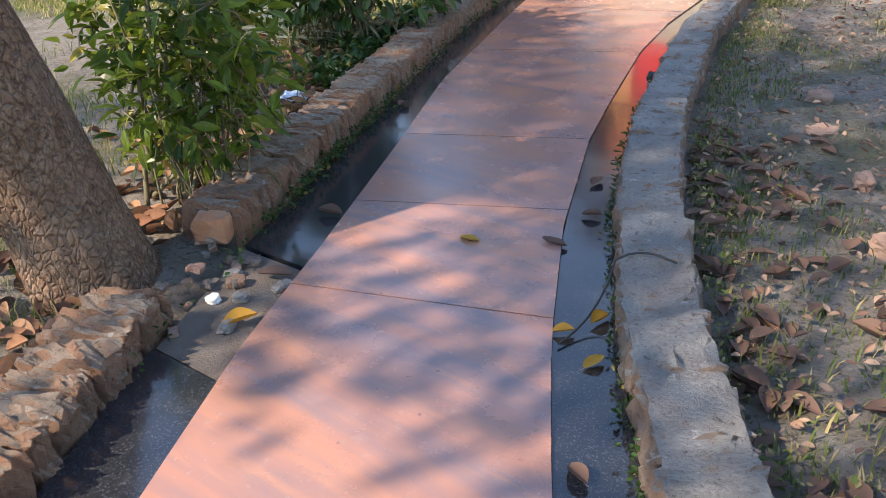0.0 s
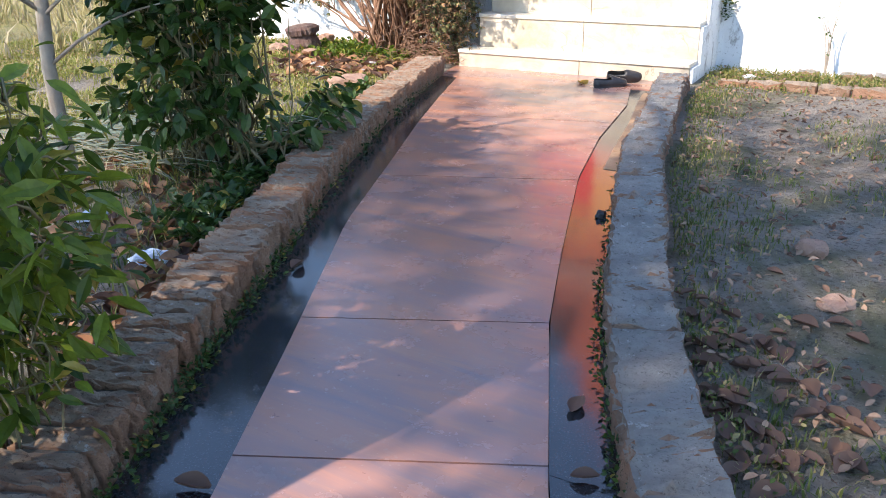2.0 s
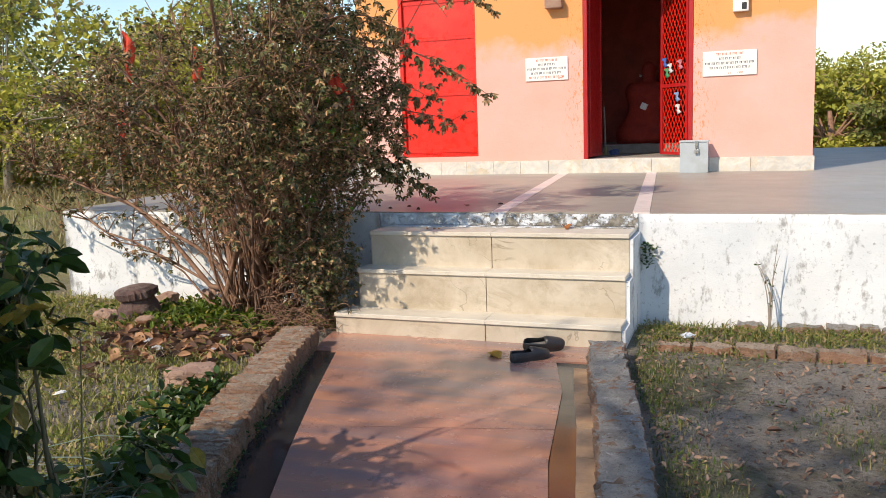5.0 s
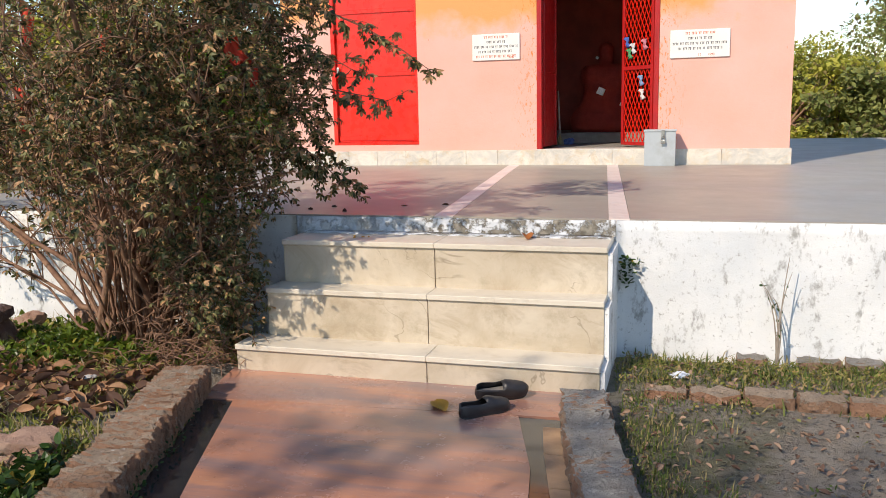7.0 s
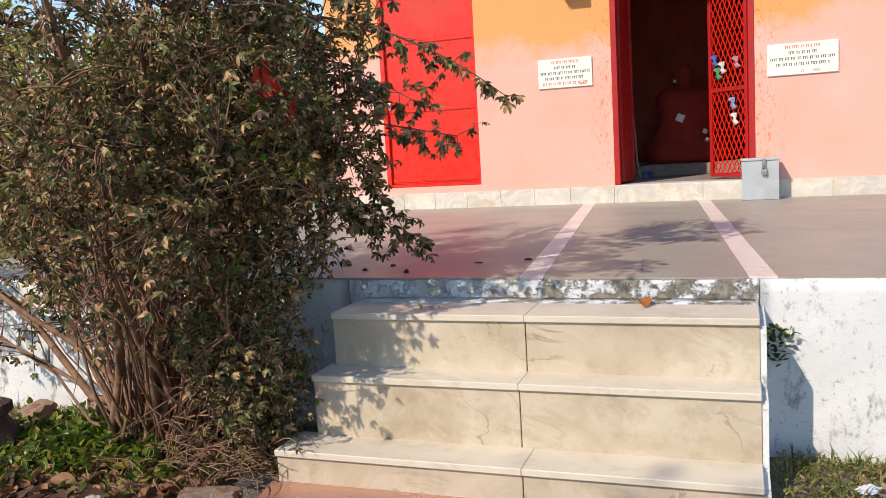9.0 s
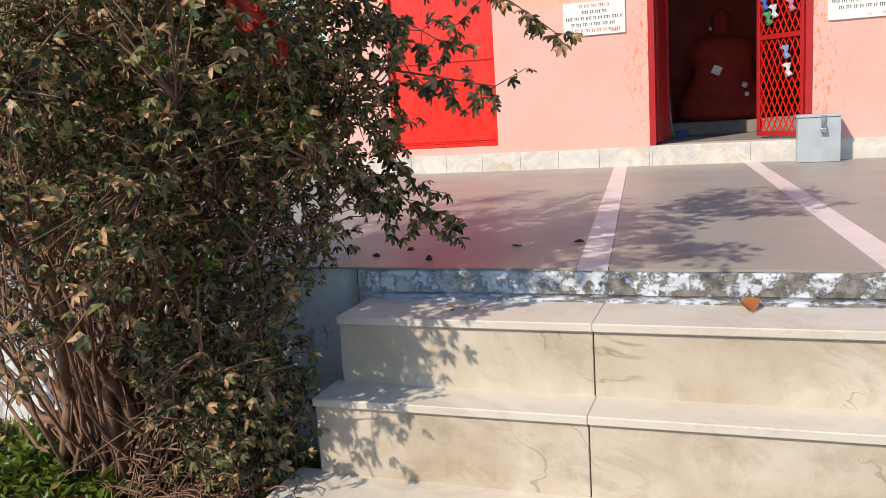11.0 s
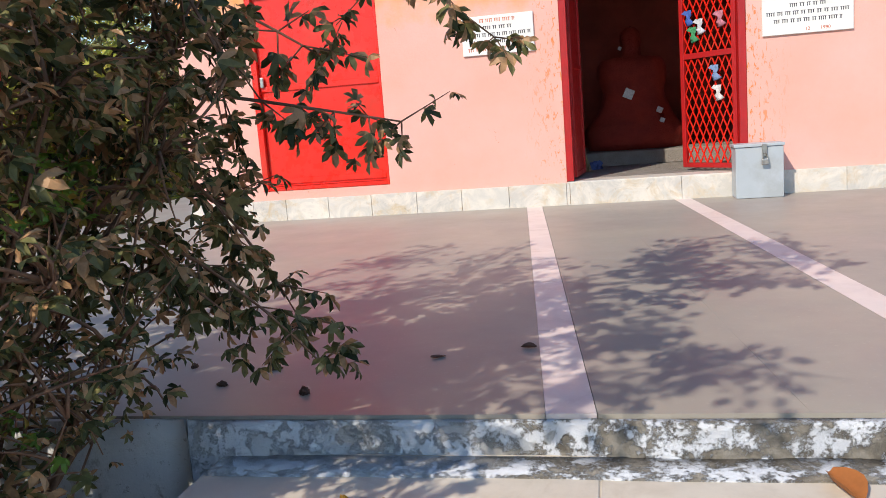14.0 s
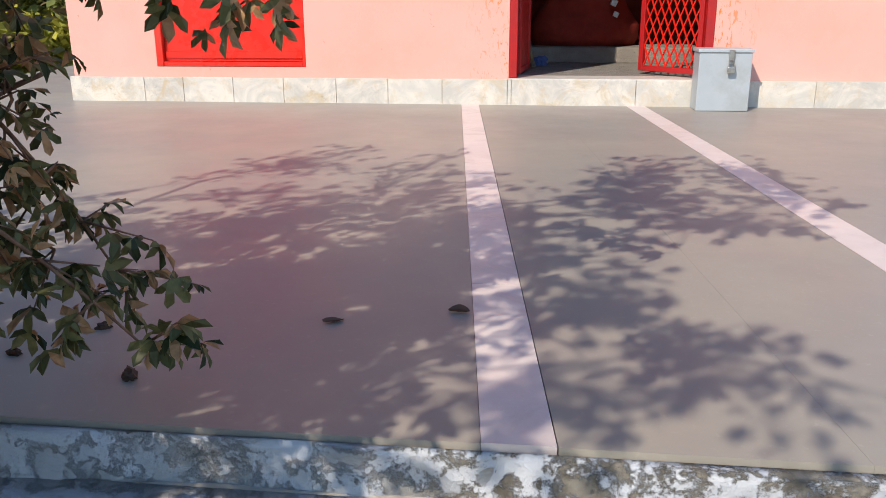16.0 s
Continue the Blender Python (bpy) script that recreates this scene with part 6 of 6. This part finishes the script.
reeds = ([], [])
rr_ = random.Random(95)
for k in range(420):
    cx, cy = rr_.gauss(-3.9, 0.35), rr_.gauss(4.7, 0.25)
    a = rr_.gauss(0.35, 0.35)
    ln = rr_.uniform(0.25, 0.6)
    z = rr_.uniform(0.03, 0.13)
    p = Vector((cx, cy, z))
    d = Vector((math.cos(a), math.sin(a), rr_.uniform(-0.1, 0.1))) * ln
    sgn = Vector((-math.sin(a), math.cos(a), 0)) * 0.006
    s0 = len(reeds[0])
    reeds[0].extend([p - sgn, p + sgn, p + d * 0.5 + sgn + Vector((0, 0, 0.03)), p + d * 0.5 - sgn + Vector((0, 0, 0.03)), p + d])
    reeds[1].extend([(s0, s0 + 1, s0 + 2, s0 + 3), (s0 + 3, s0 + 2, s0 + 4)])
thing("cut_reeds", "heap of cut bluish-green reeds behind the shrub", "reeds", kind="stuff", data=mesh_of("cut_reeds", reeds[0], reeds[1], L_CUT))

stalk = thing("dry_weed", "tall dry weed stalk against the whitewashed wall", "weed")
rw = random.Random(97)
for k in range(5):
    one = ([], [])
    top = (-0.66 + rw.uniform(-0.12, 0.1), 8.48 + rw.uniform(-0.03, 0.03), rw.uniform(0.35, 0.6))
    pts = bezier((-0.65, 8.45, -0.01), (-0.65 + rw.uniform(-0.05, 0.05), 8.46, 0.3), top, 6)
    tube(one, pts, [0.005, 0.0045, 0.004, 0.0035, 0.003, 0.0025, 0.0015], 5)
    part_of("stalk", mesh_of("stalk", one[0], one[1], M_PALEBARK, True), stalk)
    lf = ([], [])
    for i in range(4):
        add_leaf(lf, LEAF_OVAL, pts[rw.randint(2, 6)], (0, 0, -0.2), 0.028, rw, 0.3)
    part_of("foliage", mesh_of("foliage", lf[0], lf[1], L_DARK), stalk, "", "stuff")


def build_flag(x, y, top, drop, turn):
    f = thing("pennant", "faded red pennant hanging on a thin pole", "flag", "red pennants")
    one = ([], [])
    tube(one, [(0, 0, -0.1), (0.01, 0, top * 0.5), (0, 0, top + 0.1)], [0.02, 0.017, 0.012], 8)
    part_of("pole", mesh_of("pole", one[0], one[1], M_PALEBARK, True), f)
    verts, faces = [], []
    for j in range(9):
        t = j / 8
        w = 0.32 * (1 - t * 0.75)
        for i in range(6):
            u = i / 5
            verts.append((0.014 + u * w * 0.7, 0.06 * math.sin(u * 7 + t * 2), top - t * drop - u * 0.22))
    for j in range(8):
        for i in range(5):
            k = j * 6 + i
            faces.append((k, k + 1, k + 7, k + 6))
    c = part_of("cloth", mesh_of("cloth", verts, faces, M_FLAG, True), f)
    c.modifiers.new("thick", "SOLIDIFY").thickness = 0.004
    f.matrix_basis = pose(x, y, 0, 0, 0, turn)


build_flag(-11.15, 15.0, 3.2, 0.75, 20)
build_flag(-9.7, 15.0, 2.85, 0.5, -15)
build_flag(-11.6, 15.2, 1.95, 0.9, 40)


def hanging_cloth(at, width, length, turn, seed):
    """A strip of cloth caught on a twig: folded at its top, frayed and swung at its foot."""
    r = random.Random(seed)
    verts, faces = [], []
    nx, nz = 7, 12
    for j in range(nz + 1):
        t = j / nz
        w = width * (0.45 + 0.55 * min(1, t * 2.2))
        for i in range(nx + 1):
            u = i / nx - 0.5
            fray = r.uniform(0, 0.02) if j == nz else 0
            verts.append((u * w + 0.02 * math.sin(t * 4 + seed), 0.016 * math.sin(u * 16 + seed) * (0.4 + t) + 0.02 * math.sin(t * 5), -t * length + fray))
    for j in range(nz):
        for i in range(nx):
            k = j * (nx + 1) + i
            faces.append((k, k + 1, k + nx + 2, k + nx + 1))
    ob = thing("red_cloth", "faded red cloth strip hanging in the bush", "cloth", "cloths in the bush", data=mesh_of("red_cloth", verts, faces, M_FLAG, True))
    ob.modifiers.new("thick", "SOLIDIFY").thickness = 0.003
    ob.matrix_basis = pose(at[0], at[1], at[2], 8, -14, turn)


hanging_cloth((-3.24, 7.74, 1.72), 0.09, 0.15, 25, 3)
hanging_cloth((-3.24, 7.92, 1.57), 0.06, 0.09, 60, 7)


def ribbed_stone(x, y):
    t = thing("carved_stone", "dark weathered ribbed stone finial lying in the grass", "stone")
    verts, faces, n = [], [], 64
    for rad, z, deep in ((0.13, 0.0, 0.0), (0.16, 0.06, 0.05), (0.145, 0.13, 0.06), (0.125, 0.165, 0.05), (0.12, 0.18, 0.1), (0.15, 0.20, 0.2), (0.15, 0.245, 0.2), (0.115, 0.268, 0.08), (0.05, 0.272, 0.0), (0.001, 0.272, 0.0)):
        for k in range(n):
            a = 2 * math.pi * k / n
            d = rad * (1 - deep * (0.5 - 0.5 * abs(math.sin(a * 11))) + 0.16 * noise.noise((math.cos(a) * 1.6, math.sin(a) * 1.6, z * 9)))
            verts.append((d * math.cos(a), d * math.sin(a), z))
    rows = len(verts) // n
    for j in range(rows - 1):
        for k in range(n):
            a, b = j * n + k, j * n + (k + 1) % n
            faces.append((a, b, b + n, a + n))
    faces.append(tuple(range(n))[::-1])
    part_of("body", mesh_of("body", verts, faces, M_FINIAL), t)
    t.matrix_basis = pose(x, y, -0.01, 4, -5, 20)


ribbed_stone(-5.02, 7.85)

# dry twigs heaped at the foot of the bush
rt_ = random.Random(101)
heap = ([], [])
for k in range(260):
    p = Vector((rt_.gauss(-3.72, 0.17), rt_.gauss(7.85, 0.12), abs(rt_.gauss(0.03, 0.09))))
    a = rt_.uniform(0, 6.28)
    d = Vector((math.cos(a), math.sin(a) * 0.7, rt_.gauss(0, 0.3))) * rt_.uniform(0.08, 0.22)
    e = p + d
    e.z = max(0.01, e.z)
    tube(heap, bezier(p, p.lerp(e, 0.5) + Vector((rt_.gauss(0, 0.03), rt_.gauss(0, 0.03), abs(rt_.gauss(0, 0.05)))), e, 4), [0.0035, 0.003, 0.0027, 0.002, 0.001], 4)
thing("dry_twigs", "tangle of dry brown twigs at the bush foot", "twigs", kind="stuff", data=mesh_of("dry_twigs", heap[0], heap[1], M_STEM, True))
for k, (x, y) in enumerate(((-4.05, 7.25), (-3.86, 7.12), (-4.22, 7.05), (-3.98, 7.42), (-4.4, 7.2))):
    crumple("ash_scrap", "pale grey ash scrap among the dry leaves", (x, y, 0.045), rt_.uniform(0.03, 0.05), 30 + k, M_FOIL if k == 0 else M_GREYASH, 0.35)
# tan tiles between border and kerb near the steps
tan = thing("edge_tiles", "row of worn tan tiles beside the granite border", "paving", kind="structure")
for a, b in ((5.55, 5.86), (5.87, 6.18), (6.19, 6.52), (6.53, 6.83), (6.84, 7.12), (7.13, 7.40)):
    part("tile", prism([(interp(KERB_R, a) - 0.085, a), (interp(KERB_R, a) - 0.006, a), (interp(KERB_R, b) - 0.006, b), (interp(KERB_R, b) - 0.085, b)], -0.05, 0.001), M_TAN, tan)
